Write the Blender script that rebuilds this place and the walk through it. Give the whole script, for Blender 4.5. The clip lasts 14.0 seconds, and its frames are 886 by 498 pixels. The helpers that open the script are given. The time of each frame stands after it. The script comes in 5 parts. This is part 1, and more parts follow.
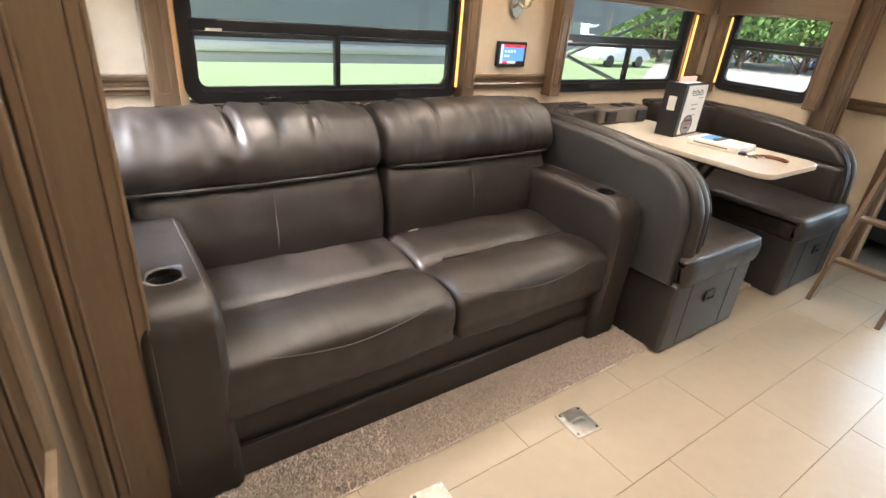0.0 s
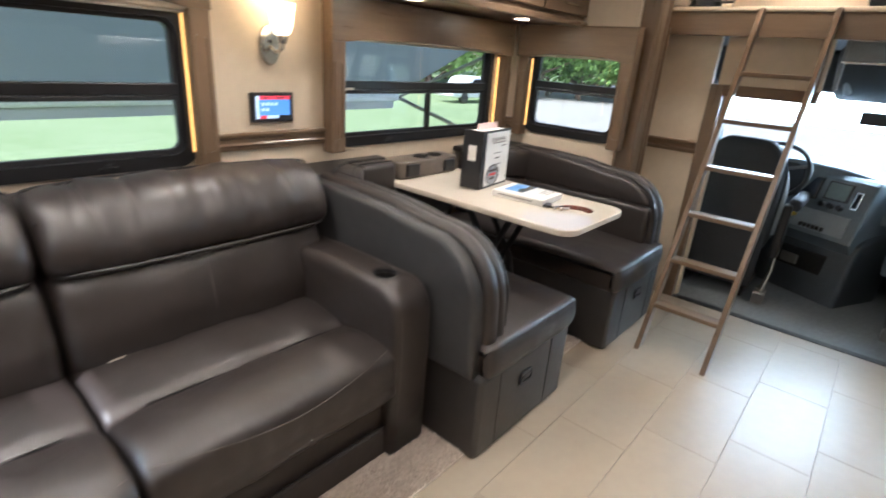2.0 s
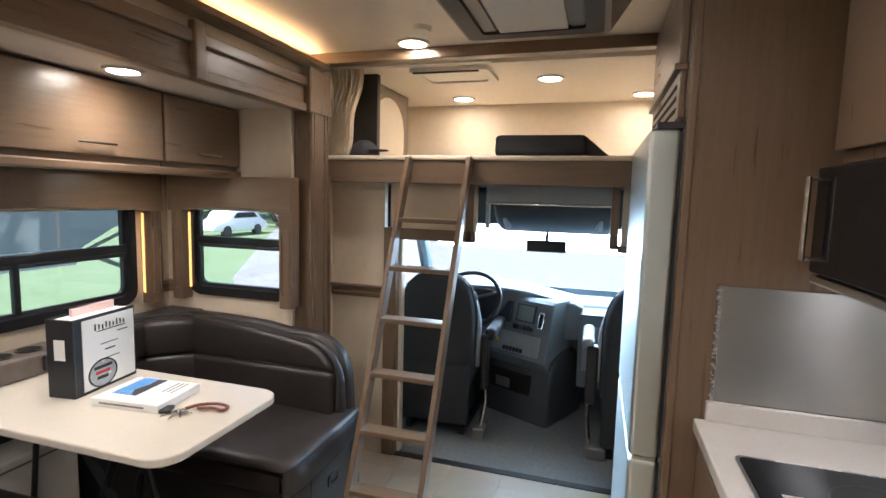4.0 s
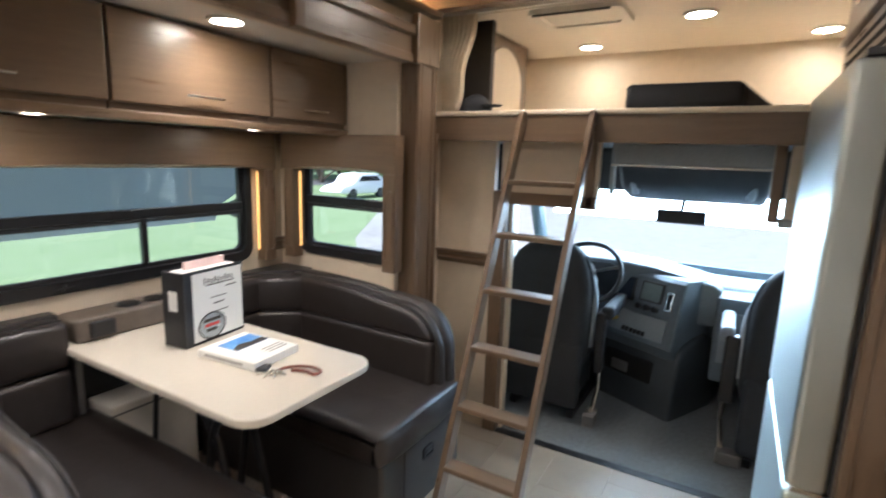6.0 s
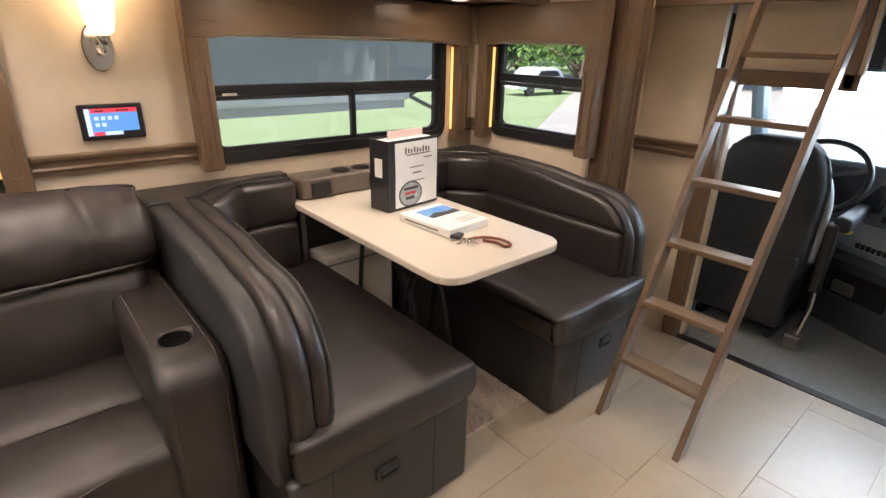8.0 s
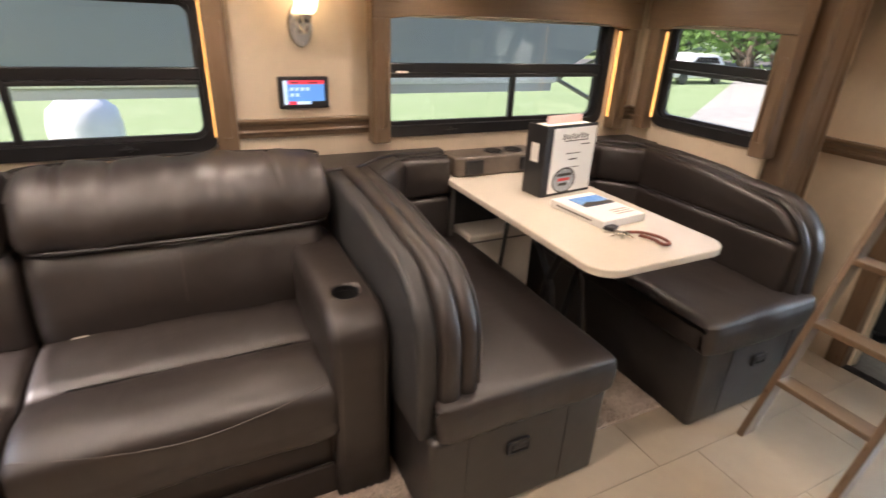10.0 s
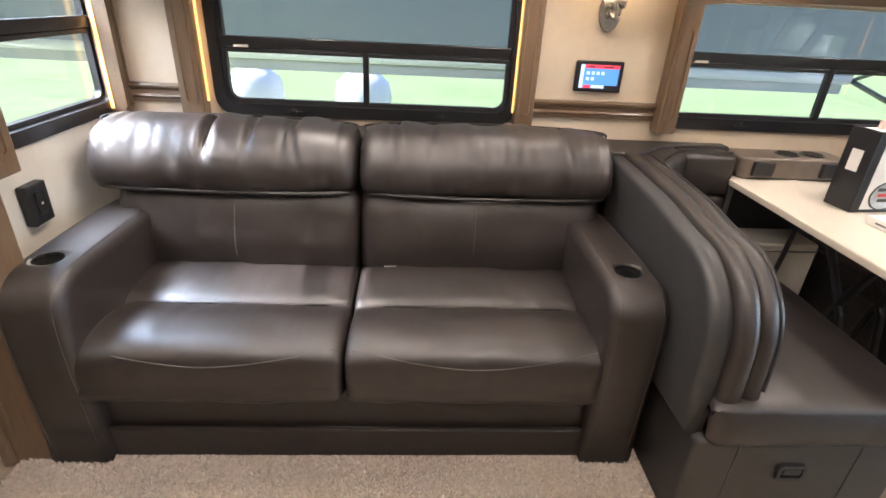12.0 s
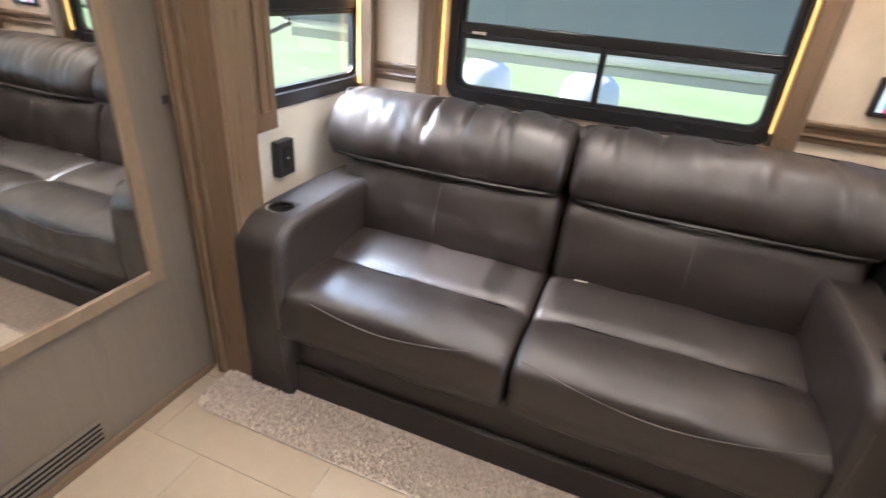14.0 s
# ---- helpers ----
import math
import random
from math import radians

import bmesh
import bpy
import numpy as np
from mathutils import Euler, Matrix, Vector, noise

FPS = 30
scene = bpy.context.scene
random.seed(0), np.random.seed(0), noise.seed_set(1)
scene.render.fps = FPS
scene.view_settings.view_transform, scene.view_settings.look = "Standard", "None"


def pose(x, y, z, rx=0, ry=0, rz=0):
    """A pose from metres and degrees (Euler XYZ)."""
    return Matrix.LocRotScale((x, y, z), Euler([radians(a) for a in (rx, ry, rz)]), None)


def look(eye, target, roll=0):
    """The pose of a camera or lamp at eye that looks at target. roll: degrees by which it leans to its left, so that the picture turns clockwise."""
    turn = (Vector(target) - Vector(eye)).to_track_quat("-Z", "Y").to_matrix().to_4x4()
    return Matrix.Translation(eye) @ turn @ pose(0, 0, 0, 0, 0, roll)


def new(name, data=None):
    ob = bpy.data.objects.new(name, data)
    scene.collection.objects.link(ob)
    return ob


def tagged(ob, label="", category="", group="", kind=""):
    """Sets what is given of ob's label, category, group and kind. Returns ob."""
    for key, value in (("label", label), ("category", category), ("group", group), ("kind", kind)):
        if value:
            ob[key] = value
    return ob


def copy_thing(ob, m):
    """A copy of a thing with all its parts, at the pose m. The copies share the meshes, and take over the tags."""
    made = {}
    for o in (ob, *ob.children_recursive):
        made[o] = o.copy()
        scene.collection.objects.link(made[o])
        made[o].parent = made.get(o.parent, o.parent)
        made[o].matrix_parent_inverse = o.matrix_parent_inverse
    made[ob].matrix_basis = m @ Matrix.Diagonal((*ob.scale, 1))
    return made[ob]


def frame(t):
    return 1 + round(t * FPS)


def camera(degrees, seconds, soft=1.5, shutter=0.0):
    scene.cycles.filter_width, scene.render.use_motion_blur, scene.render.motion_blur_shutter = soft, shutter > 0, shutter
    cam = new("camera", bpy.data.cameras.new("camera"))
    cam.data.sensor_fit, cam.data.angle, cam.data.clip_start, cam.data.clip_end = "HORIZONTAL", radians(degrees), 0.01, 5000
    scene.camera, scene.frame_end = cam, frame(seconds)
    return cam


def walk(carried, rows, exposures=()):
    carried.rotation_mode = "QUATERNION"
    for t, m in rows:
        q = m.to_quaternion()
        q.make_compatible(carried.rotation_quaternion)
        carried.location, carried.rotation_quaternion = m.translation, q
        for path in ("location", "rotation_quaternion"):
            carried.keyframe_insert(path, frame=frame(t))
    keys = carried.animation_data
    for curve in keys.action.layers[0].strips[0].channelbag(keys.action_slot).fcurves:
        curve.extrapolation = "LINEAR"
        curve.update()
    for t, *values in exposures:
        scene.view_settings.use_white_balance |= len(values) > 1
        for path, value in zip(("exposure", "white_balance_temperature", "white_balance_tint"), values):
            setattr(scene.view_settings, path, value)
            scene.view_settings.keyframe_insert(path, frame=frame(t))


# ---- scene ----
cam = camera(82.2, 14.0, shutter=0.4)
PATH = [
    (0, (0.072, -0.175, 1.335), (1.147, 1.272, 0.469), 5.1),
    (0.5, (0.198, -0.15, 1.327), (1.29, 1.28, 0.453), 4.8),
    (1, (0.363, -0.12, 1.337), (1.509, 1.274, 0.475), 4.6),
    (1.5, (0.525, -0.072, 1.333), (1.799, 1.244, 0.531), 4.6),
    (2, (0.751, -0.07, 1.381), (2.189, 1.127, 0.674), 4.3),
    (2.5, (0.969, -0.177, 1.428), (2.581, 0.852, 0.846), 3.7),
    (3, (1.157, -0.305, 1.46), (2.924, 0.518, 1.013), 2.8),
    (3.5, (1.309, -0.355, 1.506), (3.186, 0.272, 1.216), 2.0),
    (3.7, (1.374, -0.355, 1.534), (3.28, 0.211, 1.31), 1.8),
    (5.8, (1.676, -0.337, 1.526), (3.443, 0.554, 1.238), 1.6),
    (6, (1.677, -0.31, 1.506), (3.382, 0.673, 1.151), 1.9),
    (6.5, (1.66, -0.255, 1.46), (3.182, 0.931, 0.932), 1.8),
    (7, (1.649, -0.238, 1.404), (3.001, 1.09, 0.765), 1.3),
    (7.2, (1.644, -0.237, 1.398), (2.946, 1.125, 0.727), 1.2),
    (9.3, (1.612, -0.214, 1.422), (2.724, 1.25, 0.635), 2.6),
    (9.5, (1.603, -0.215, 1.414), (2.65, 1.294, 0.622), 2.6),
    (10, (1.521, -0.193, 1.412), (2.346, 1.435, 0.593), 2.6),
    (10.5, (1.3, -0.174, 1.392), (1.914, 1.537, 0.557), 3.0),
    (11, (1.21, -0.203, 1.406), (1.571, 1.56, 0.533), 2.9),
    (11.5, (1.212, -0.22, 1.389), (1.411, 1.567, 0.515), 2.9),
    (12, (1.21, -0.226, 1.388), (1.324, 1.565, 0.504), 3.0),
    (12.5, (1.201, -0.226, 1.385), (1.24, 1.56, 0.486), 3.5),
    (13, (1.187, -0.19, 1.372), (1.083, 1.583, 0.454), 4.1),
    (13.5, (1.226, -0.135, 1.355), (0.903, 1.61, 0.433), 4.5),
    (14, (1.186, -0.129, 1.354), (0.582, 1.536, 0.425), 4.7),
]
EXPOSURES = [
    (0.0, 2.12, 6220, 16), (0.5, 2.12, 6020, 14), (1.0, 2.07, 5870, 14), (2.0, 1.92, 5620, 15), (3.5, 1.82, 5470, 16), (6.5, 1.74, 5470, 15),
    (7.2, 1.79, 5870, 19), (9.3, 1.84, 6520, 23), (10.0, 1.89, 6520, 24), (11.0, 1.99, 6120, 21), (12.5, 2.14, 5870, 18), (14.0, 2.14, 5770, 18),
]
walk(cam, [(t, look(eye, target, roll)) for t, eye, target, roll in PATH], exposures=EXPOSURES)

# ---- light ----
world = bpy.data.worlds.new("sky")
scene.world = world
world.use_nodes = True
SUN_AZ, SUN_EL = 177.0, 41.0          # where the sun stands: degrees from +x towards +y, and up
sky = world.node_tree.nodes.new("ShaderNodeTexSky")
sky.sky_type, sky.sun_disc = 'NISHITA', False
sky.sun_elevation, sky.sun_rotation = radians(SUN_EL), radians(90 - SUN_AZ)
bg = world.node_tree.nodes["Background"]
bg.inputs["Strength"].default_value = 0.085
world.node_tree.links.new(sky.outputs[0], bg.inputs[0])
sun = new("sun", bpy.data.lights.new("sun", 'SUN'))
sun.data.energy, sun.data.angle, sun.data.color = 3.0, radians(0.5), (1.0, 0.95, 0.86)
_s = Vector((math.cos(radians(SUN_AZ)) * math.cos(radians(SUN_EL)), math.sin(radians(SUN_AZ)) * math.cos(radians(SUN_EL)), math.sin(radians(SUN_EL))))
sun.matrix_world = look(_s * 30, (0, 0, 0))


def opening_light(name, at, to, sx, sy, watts, colour=(0.93, 0.97, 1.0)):
    """An added area lamp in place of the daylight through an opening."""
    lamp = new(name, bpy.data.lights.new(name, 'AREA'))
    lamp.data.shape, lamp.data.size, lamp.data.size_y = 'RECTANGLE', sx, sy
    lamp.data.energy, lamp.data.color = watts, colour
    lamp.matrix_world = look(at, to)
    return lamp


# Shows as a white sheet beyond the windscreen in place of the sky.
opening_light("windscreen_light", (5.95, -0.06, 1.50), (3.0, -0.06, 0.70), 2.3, 0.9, 52.0, (0.74, 0.93, 1.0))
# Added outside above the rear window, out of view, to light the sofa.
opening_light("rear_window_light", (-0.45, 1.62, 1.95), (0.75, 1.45, 0.55), 0.6, 0.5, 24.0, (0.78, 0.90, 1.0))


# ---- materials ----
def mat(name, base, rough=0.5, metal=0.0, vary=0.12, scale=6.0, bump=0.0, bump_scale=120.0, stretch=(1, 1, 1), second=None, coat=0.0, rough_vary=0.08, island=0.0):
    """A surface with cloudy variation, fine relief and uneven gloss; stretch gives it a grain."""
    m = bpy.data.materials.new(name)
    m.use_nodes = True
    nt, b = m.node_tree, m.node_tree.nodes["Principled BSDF"]
    N, L = nt.nodes.new, nt.links.new
    b.inputs["Roughness"].default_value, b.inputs["Metallic"].default_value = rough, metal
    if coat:
        b.inputs["Coat Weight"].default_value, b.inputs["Coat Roughness"].default_value = coat, 0.34
    tc, mp = N("ShaderNodeTexCoord"), N("ShaderNodeMapping")
    mp.inputs["Scale"].default_value = stretch
    L(tc.outputs["Object"], mp.inputs["Vector"])
    n1, n2 = N("ShaderNodeTexNoise"), N("ShaderNodeTexNoise")
    n1.inputs["Scale"].default_value, n1.inputs["Detail"].default_value = scale, 6.0
    n2.inputs["Scale"].default_value, n2.inputs["Detail"].default_value = scale * 9, 4.0
    L(mp.outputs[0], n1.inputs["Vector"]), L(mp.outputs[0], n2.inputs["Vector"])
    add = N("ShaderNodeMath")
    add.operation = 'ADD'
    L(n1.outputs["Fac"], add.inputs[0]), L(n2.outputs["Fac"], add.inputs[1])
    if island:
        oi, ma = N("ShaderNodeObjectInfo"), N("ShaderNodeMath")
        ma.operation, ma.inputs[1].default_value = 'MULTIPLY_ADD', island
        L(oi.outputs["Random"], ma.inputs[0]), L(add.outputs[0], ma.inputs[2])
        add = ma
    ramp = N("ShaderNodeMapRange")
    ramp.inputs["From Min"].default_value, ramp.inputs["From Max"].default_value = 0.65, 1.35 + island
    L(add.outputs[0], ramp.inputs["Value"])
    mix = N("ShaderNodeMix")
    mix.data_type = 'RGBA'
    lo = second or tuple(c * (1 - vary) for c in base)
    hi = base if second else tuple(min(1, c * (1 + vary)) for c in base)
    mix.inputs["A"].default_value, mix.inputs["B"].default_value = (*lo, 1), (*hi, 1)
    L(ramp.outputs[0], mix.inputs["Factor"]), L(mix.outputs["Result"], b.inputs["Base Color"])
    rr = N("ShaderNodeMapRange")
    rr.inputs["To Min"].default_value, rr.inputs["To Max"].default_value = max(0.02, rough - rough_vary), min(1, rough + rough_vary)
    L(n1.outputs["Fac"], rr.inputs["Value"]), L(rr.outputs[0], b.inputs["Roughness"])
    if bump:
        n3, bp = N("ShaderNodeTexNoise"), N("ShaderNodeBump")
        n3.inputs["Scale"].default_value, n3.inputs["Detail"].default_value = bump_scale, 3.0
        L(mp.outputs[0], n3.inputs["Vector"])
        bp.inputs["Strength"].default_value, bp.inputs["Distance"].default_value = bump, 0.004
        L(n3.outputs["Fac"], bp.inputs["Height"]), L(bp.outputs[0], b.inputs["Normal"])
    return m


def glow(name, colour, strength):
    m = bpy.data.materials.new(name)
    m.use_nodes = True
    b = m.node_tree.nodes["Principled BSDF"]
    b.inputs["Base Color"].default_value = (*colour, 1)
    b.inputs["Emission Color"].default_value, b.inputs["Emission Strength"].default_value = (*colour, 1), strength
    return m


def leather_mat(name, base, rough, crease=0.25):
    """Soft upholstery: fine pebbling, broad soft creases, uneven sheen."""
    m = mat(name, base, rough, vary=0.22, scale=3.0, rough_vary=0.09)
    nt = m.node_tree
    nt.nodes["Principled BSDF"].inputs["Specular IOR Level"].default_value = 0.78
    N, L, b = nt.nodes.new, nt.links.new, nt.nodes["Principled BSDF"]
    tc = N("ShaderNodeTexCoord")
    v, w, n = N("ShaderNodeTexVoronoi"), N("ShaderNodeTexNoise"), N("ShaderNodeTexNoise")
    v.inputs["Scale"].default_value = 420
    w.inputs["Scale"].default_value, w.inputs["Detail"].default_value = 9, 2
    w.inputs["Distortion"].default_value = 0.6
    for t in (v, w, n):
        L(tc.outputs["Object"], t.inputs["Vector"])
    b1, b2 = N("ShaderNodeBump"), N("ShaderNodeBump")
    b1.inputs["Strength"].default_value, b1.inputs["Distance"].default_value = crease, 0.02
    b2.inputs["Strength"].default_value, b2.inputs["Distance"].default_value = 0.18, 0.001
    L(w.outputs["Fac"], b1.inputs["Height"]), L(v.outputs["Distance"], b2.inputs["Height"])
    L(b1.outputs[0], b2.inputs["Normal"]), L(b2.outputs[0], b.inputs["Normal"])
    return m


M_wall = mat("wall_vinyl", (0.61, 0.51, 0.385), 0.55, vary=0.05, scale=2.5, bump=0.15, bump_scale=260)
M_white = mat("white_panel", (0.66, 0.61, 0.53), 0.5, vary=0.04, scale=3, bump=0.08, bump_scale=200)
M_ceil = mat("ceiling_vinyl", (0.66, 0.59, 0.49), 0.4, vary=0.04, scale=2, bump=0.08, bump_scale=180)
M_wood = mat("stained_wood", (0.155, 0.101, 0.060), 0.30, vary=0.17, scale=7, stretch=(9, 9, 0.5), bump=0.05, bump_scale=60, coat=0.3)
M_woodh = mat("stained_wood_level", (0.155, 0.101, 0.060), 0.30, vary=0.17, scale=7, stretch=(0.5, 9, 9), bump=0.05, bump_scale=60, coat=0.3)
M_woody = mat("stained_wood_cross", (0.155, 0.101, 0.060), 0.32, vary=0.17, scale=7, stretch=(9, 0.5, 9), bump=0.05, bump_scale=60, coat=0.3)
M_bulk = mat("grey_stained_wood", (0.165, 0.135, 0.105), 0.36, vary=0.10, scale=4, stretch=(7, 7, 0.5), bump=0.03, bump_scale=60)
M_ivory = mat("ivory_vinyl", (0.70, 0.60, 0.46), 0.5, vary=0.06, scale=8, bump=0.1, bump_scale=240)
M_led = glow("warm_led", (1.0, 0.62, 0.25), 8.0)
M_led2 = glow("amber_led", (1.0, 0.50, 0.13), 0.5)
M_bulb = glow("warm_downlight", (1.0, 0.86, 0.62), 30.0)
M_bulb2 = glow("hood_led", (1.0, 0.92, 0.8), 4.0)
M_mirror = mat("mirror_silver", (0.86, 0.87, 0.86), 0.015, 1.0, vary=0.0, scale=2, rough_vary=0.0)
# Near-black: flat slots and discs get a hole's shade as colour.
M_pit = mat("dark_recess", (0.006, 0.006, 0.006), 0.9, vary=0.2, scale=20)
M_panel = leather_mat("matte_panel", (0.028, 0.028, 0.030), 0.50, 0.05)
M_grey = mat("grey_metal", (0.22, 0.21, 0.20), 0.4, 0.6, vary=0.1, scale=10)
M_taupe = leather_mat("taupe_leather", (0.12, 0.095, 0.075), 0.42, 0.05)
M_tile = mat("porcelain_tile", (0.41, 0.342, 0.258), 0.38, vary=0.06, scale=2.2, bump=0.03, bump_scale=40, island=0.25)
M_grout = mat("grout", (0.50, 0.415, 0.31), 0.8, vary=0.1, scale=30)
M_carpet = mat("cut_pile_carpet", (0.80, 0.71, 0.62), 0.95, second=(0.5, 0.44, 0.38), scale=45, bump=0.8, bump_scale=350)
M_leather = leather_mat("charcoal_leather", (0.0225, 0.0168, 0.0150), 0.44, 0.13)
M_leather2 = leather_mat("charcoal_vinyl", (0.0205, 0.0178, 0.0172), 0.43, 0.05)
M_welt = mat("piping", (0.02, 0.018, 0.017), 0.45, vary=0.2, scale=30)
M_stitch = mat("stitching", (0.085, 0.075, 0.068), 0.7, vary=0.2, scale=80)
M_black = mat("black_plastic", (0.018, 0.018, 0.020), 0.38, vary=0.25, scale=20, bump=0.05, bump_scale=500)
M_frame = mat("black_aluminium", (0.016, 0.016, 0.018), 0.32, 0.2, vary=0.2, scale=14)
M_steel = mat("stainless", (0.62, 0.62, 0.61), 0.26, 1.0, vary=0.06, scale=4, stretch=(0.3, 30, 30))
M_chrome = mat("brushed_nickel", (0.70, 0.68, 0.64), 0.22, 1.0, vary=0.06, scale=30)
M_table = mat("white_laminate", (0.64, 0.585, 0.495), 0.16, vary=0.02, scale=8)
M_quartz = mat("white_quartz", (0.62, 0.59, 0.56), 0.18, vary=0.04, scale=14)
M_cabcarpet = mat("grey_cab_carpet", (0.19, 0.205, 0.21), 0.9, vary=0.2, scale=40, bump=0.5, bump_scale=400)
M_grass = mat("lawn", (0.20, 0.275, 0.115), 0.9, second=(0.26, 0.325, 0.165), scale=0.35, bump=0.6, bump_scale=30)
M_gravel = mat("pale_gravel", (0.36, 0.34, 0.30), 0.95, vary=0.2, scale=3, bump=0.6, bump_scale=60)


def glass_mat(name, tint, rough=0.0):
    m = bpy.data.materials.new(name)
    m.use_nodes = True
    b = m.node_tree.nodes["Principled BSDF"]
    b.inputs["Base Color"].default_value = (*tint, 1)
    b.inputs["Transmission Weight"].default_value, b.inputs["Roughness"].default_value, b.inputs["IOR"].default_value = 1.0, rough, 1.45
    return m


M_glass = glass_mat("clear_glass", (0.92, 0.96, 0.95))

M_steelv = mat("brushed_stainless", (0.66, 0.71, 0.69), 0.33, 1.0, vary=0.012, scale=4, stretch=(30, 30, 0.3), rough_vary=0.008)
M_splash = mat("stainless_splash", (0.60, 0.60, 0.58), 0.30, 1.0, vary=0.03, scale=2, rough_vary=0.03)
_b = M_splash.node_tree.nodes["Principled BSDF"]
_b.inputs["Anisotropic"].default_value = 0.8
_v = M_splash.node_tree.nodes.new("ShaderNodeCombineXYZ")
_v.inputs[2].default_value = 1.0
M_splash.node_tree.links.new(_v.outputs[0], _b.inputs["Tangent"])
_b = M_steelv.node_tree.nodes["Principled BSDF"]
_b.inputs["Anisotropic"].default_value = 0.74
_v = M_steelv.node_tree.nodes.new("ShaderNodeCombineXYZ")
_v.inputs[2].default_value = 1.0
M_steelv.node_tree.links.new(_v.outputs[0], _b.inputs["Tangent"])
M_hob = mat("black_glass", (0.010, 0.010, 0.012), 0.06, vary=0.2, scale=6, rough_vary=0.02)
M_hob.node_tree.nodes["Principled BSDF"].inputs["Specular IOR Level"].default_value = 0.2
M_frame_wood = mat("mirror_frame_wood", (0.22, 0.16, 0.105), 0.35, vary=0.2, scale=6, stretch=(5, 5, 0.7))
M_cloth = mat("cream_cloth", (0.62, 0.52, 0.38), 0.9, vary=0.12, scale=20, bump=0.3, bump_scale=500)
M_cloth_black = mat("black_cloth", (0.022, 0.023, 0.026), 0.85, vary=0.2, scale=25, bump=0.3, bump_scale=500)
M_dark = mat("dark_brown", (0.035, 0.028, 0.022), 0.5, vary=0.2, scale=14)
M_seat = mat("black_seat_cloth", (0.020, 0.022, 0.026), 0.75, vary=0.25, scale=16, bump=0.25, bump_scale=500)
M_seatgrey = mat("grey_seat_vinyl", (0.26, 0.29, 0.31), 0.5, vary=0.1, scale=10, bump=0.1, bump_scale=300)
M_dash = mat("grey_blue_dash", (0.14, 0.17, 0.195), 0.5, vary=0.12, scale=10, bump=0.15, bump_scale=500)
M_dashdark = mat("charcoal_dash", (0.045, 0.054, 0.062), 0.5, vary=0.15, scale=10, bump=0.15, bump_scale=500)
M_dashlight = mat("light_dash", (0.26, 0.29, 0.31), 0.45, vary=0.1, scale=10)
M_screen_dark = mat("dark_screen", (0.03, 0.04, 0.06), 0.08, vary=0.1, scale=5, rough_vary=0.02)
M_screen_pale = mat("pale_screen", (0.16, 0.20, 0.20), 0.12, vary=0.1, scale=5, rough_vary=0.02)
M_red = mat("red_plastic", (0.55, 0.03, 0.025), 0.4, vary=0.1, scale=20)
M_yellow = mat("yellow_plastic", (0.75, 0.50, 0.03), 0.4, vary=0.1, scale=20)
M_zinc = mat("galvanised_steel", (0.55, 0.54, 0.52), 0.34, 1.0, vary=0.25, scale=40, bump=0.1, bump_scale=200)
M_paper = mat("white_paper", (0.78, 0.77, 0.74), 0.45, vary=0.02, scale=20)
M_pink = mat("pink_card", (0.75, 0.55, 0.52), 0.6, vary=0.05, scale=20)
M_sticker = mat("silver_sticker", (0.55, 0.58, 0.60), 0.25, 0.4, vary=0.15, scale=60)
M_bluepic = mat("blue_picture", (0.02, 0.20, 0.62), 0.3, second=(0.20, 0.45, 0.75), scale=12)
M_strap = mat("red_brown_strap", (0.30, 0.07, 0.03), 0.5, second=(0.03, 0.02, 0.02), scale=60)
M_road = mat("asphalt", (0.16, 0.15, 0.145), 0.9, vary=0.15, scale=1.0)
M_awn = mat("grey_awning", (0.20, 0.215, 0.225), 0.85, vary=0.08, scale=2.0, bump=0.2, bump_scale=300)
M_valance = mat("pale_grey_valance", (0.50, 0.51, 0.51), 0.7, vary=0.06, scale=3.0, bump=0.1, bump_scale=300)


def thin_cloth(m, share):
    """Lets part of the light through, as thin fabric does."""
    nt, b = m.node_tree, m.node_tree.nodes["Principled BSDF"]
    t, mx = nt.nodes.new("ShaderNodeBsdfTranslucent"), nt.nodes.new("ShaderNodeMixShader")
    t.inputs["Color"].default_value = (0.47, 0.53, 0.56, 1)
    mx.inputs[0].default_value = share
    nt.links.new(b.outputs[0], mx.inputs[1]), nt.links.new(t.outputs[0], mx.inputs[2])
    nt.links.new(mx.outputs[0], nt.nodes["Material Output"].inputs["Surface"])


thin_cloth(M_awn, 0.4)
M_whitepaint = mat("white_paint", (0.80, 0.80, 0.80), 0.35, vary=0.05, scale=3)
M_leaf = mat("foliage", (0.12, 0.22, 0.05), 0.7, second=(0.10, 0.19, 0.042), scale=2)
M_bark = mat("bark", (0.12, 0.085, 0.06), 0.9, vary=0.3, scale=6, stretch=(6, 6, 1), bump=0.6, bump_scale=30)
M_pile = mat("carpet_fibre", (0.86, 0.77, 0.68), 0.95, second=(0.52, 0.45, 0.39), scale=70)
M_scr_blue = glow("screen_blue", (0.08, 0.25, 0.62), 0.28)
M_scr_red = glow("screen_red", (0.75, 0.05, 0.08), 0.25)
M_scr_pale = glow("screen_pale", (0.5, 0.70, 0.85), 0.25)
M_shade = glow("lit_frosted_glass", (1.0, 0.78, 0.44), 2.0)


# ---- helpers for meshes ----
ORIGIN = {}


def thing(name, at, label="", category="", group="", kind=""):
    ob = tagged(new(name), label, category, group, kind)
    ob.empty_display_size = 0.1
    ob.location = at
    ORIGIN[ob.name] = Vector(at)
    return ob


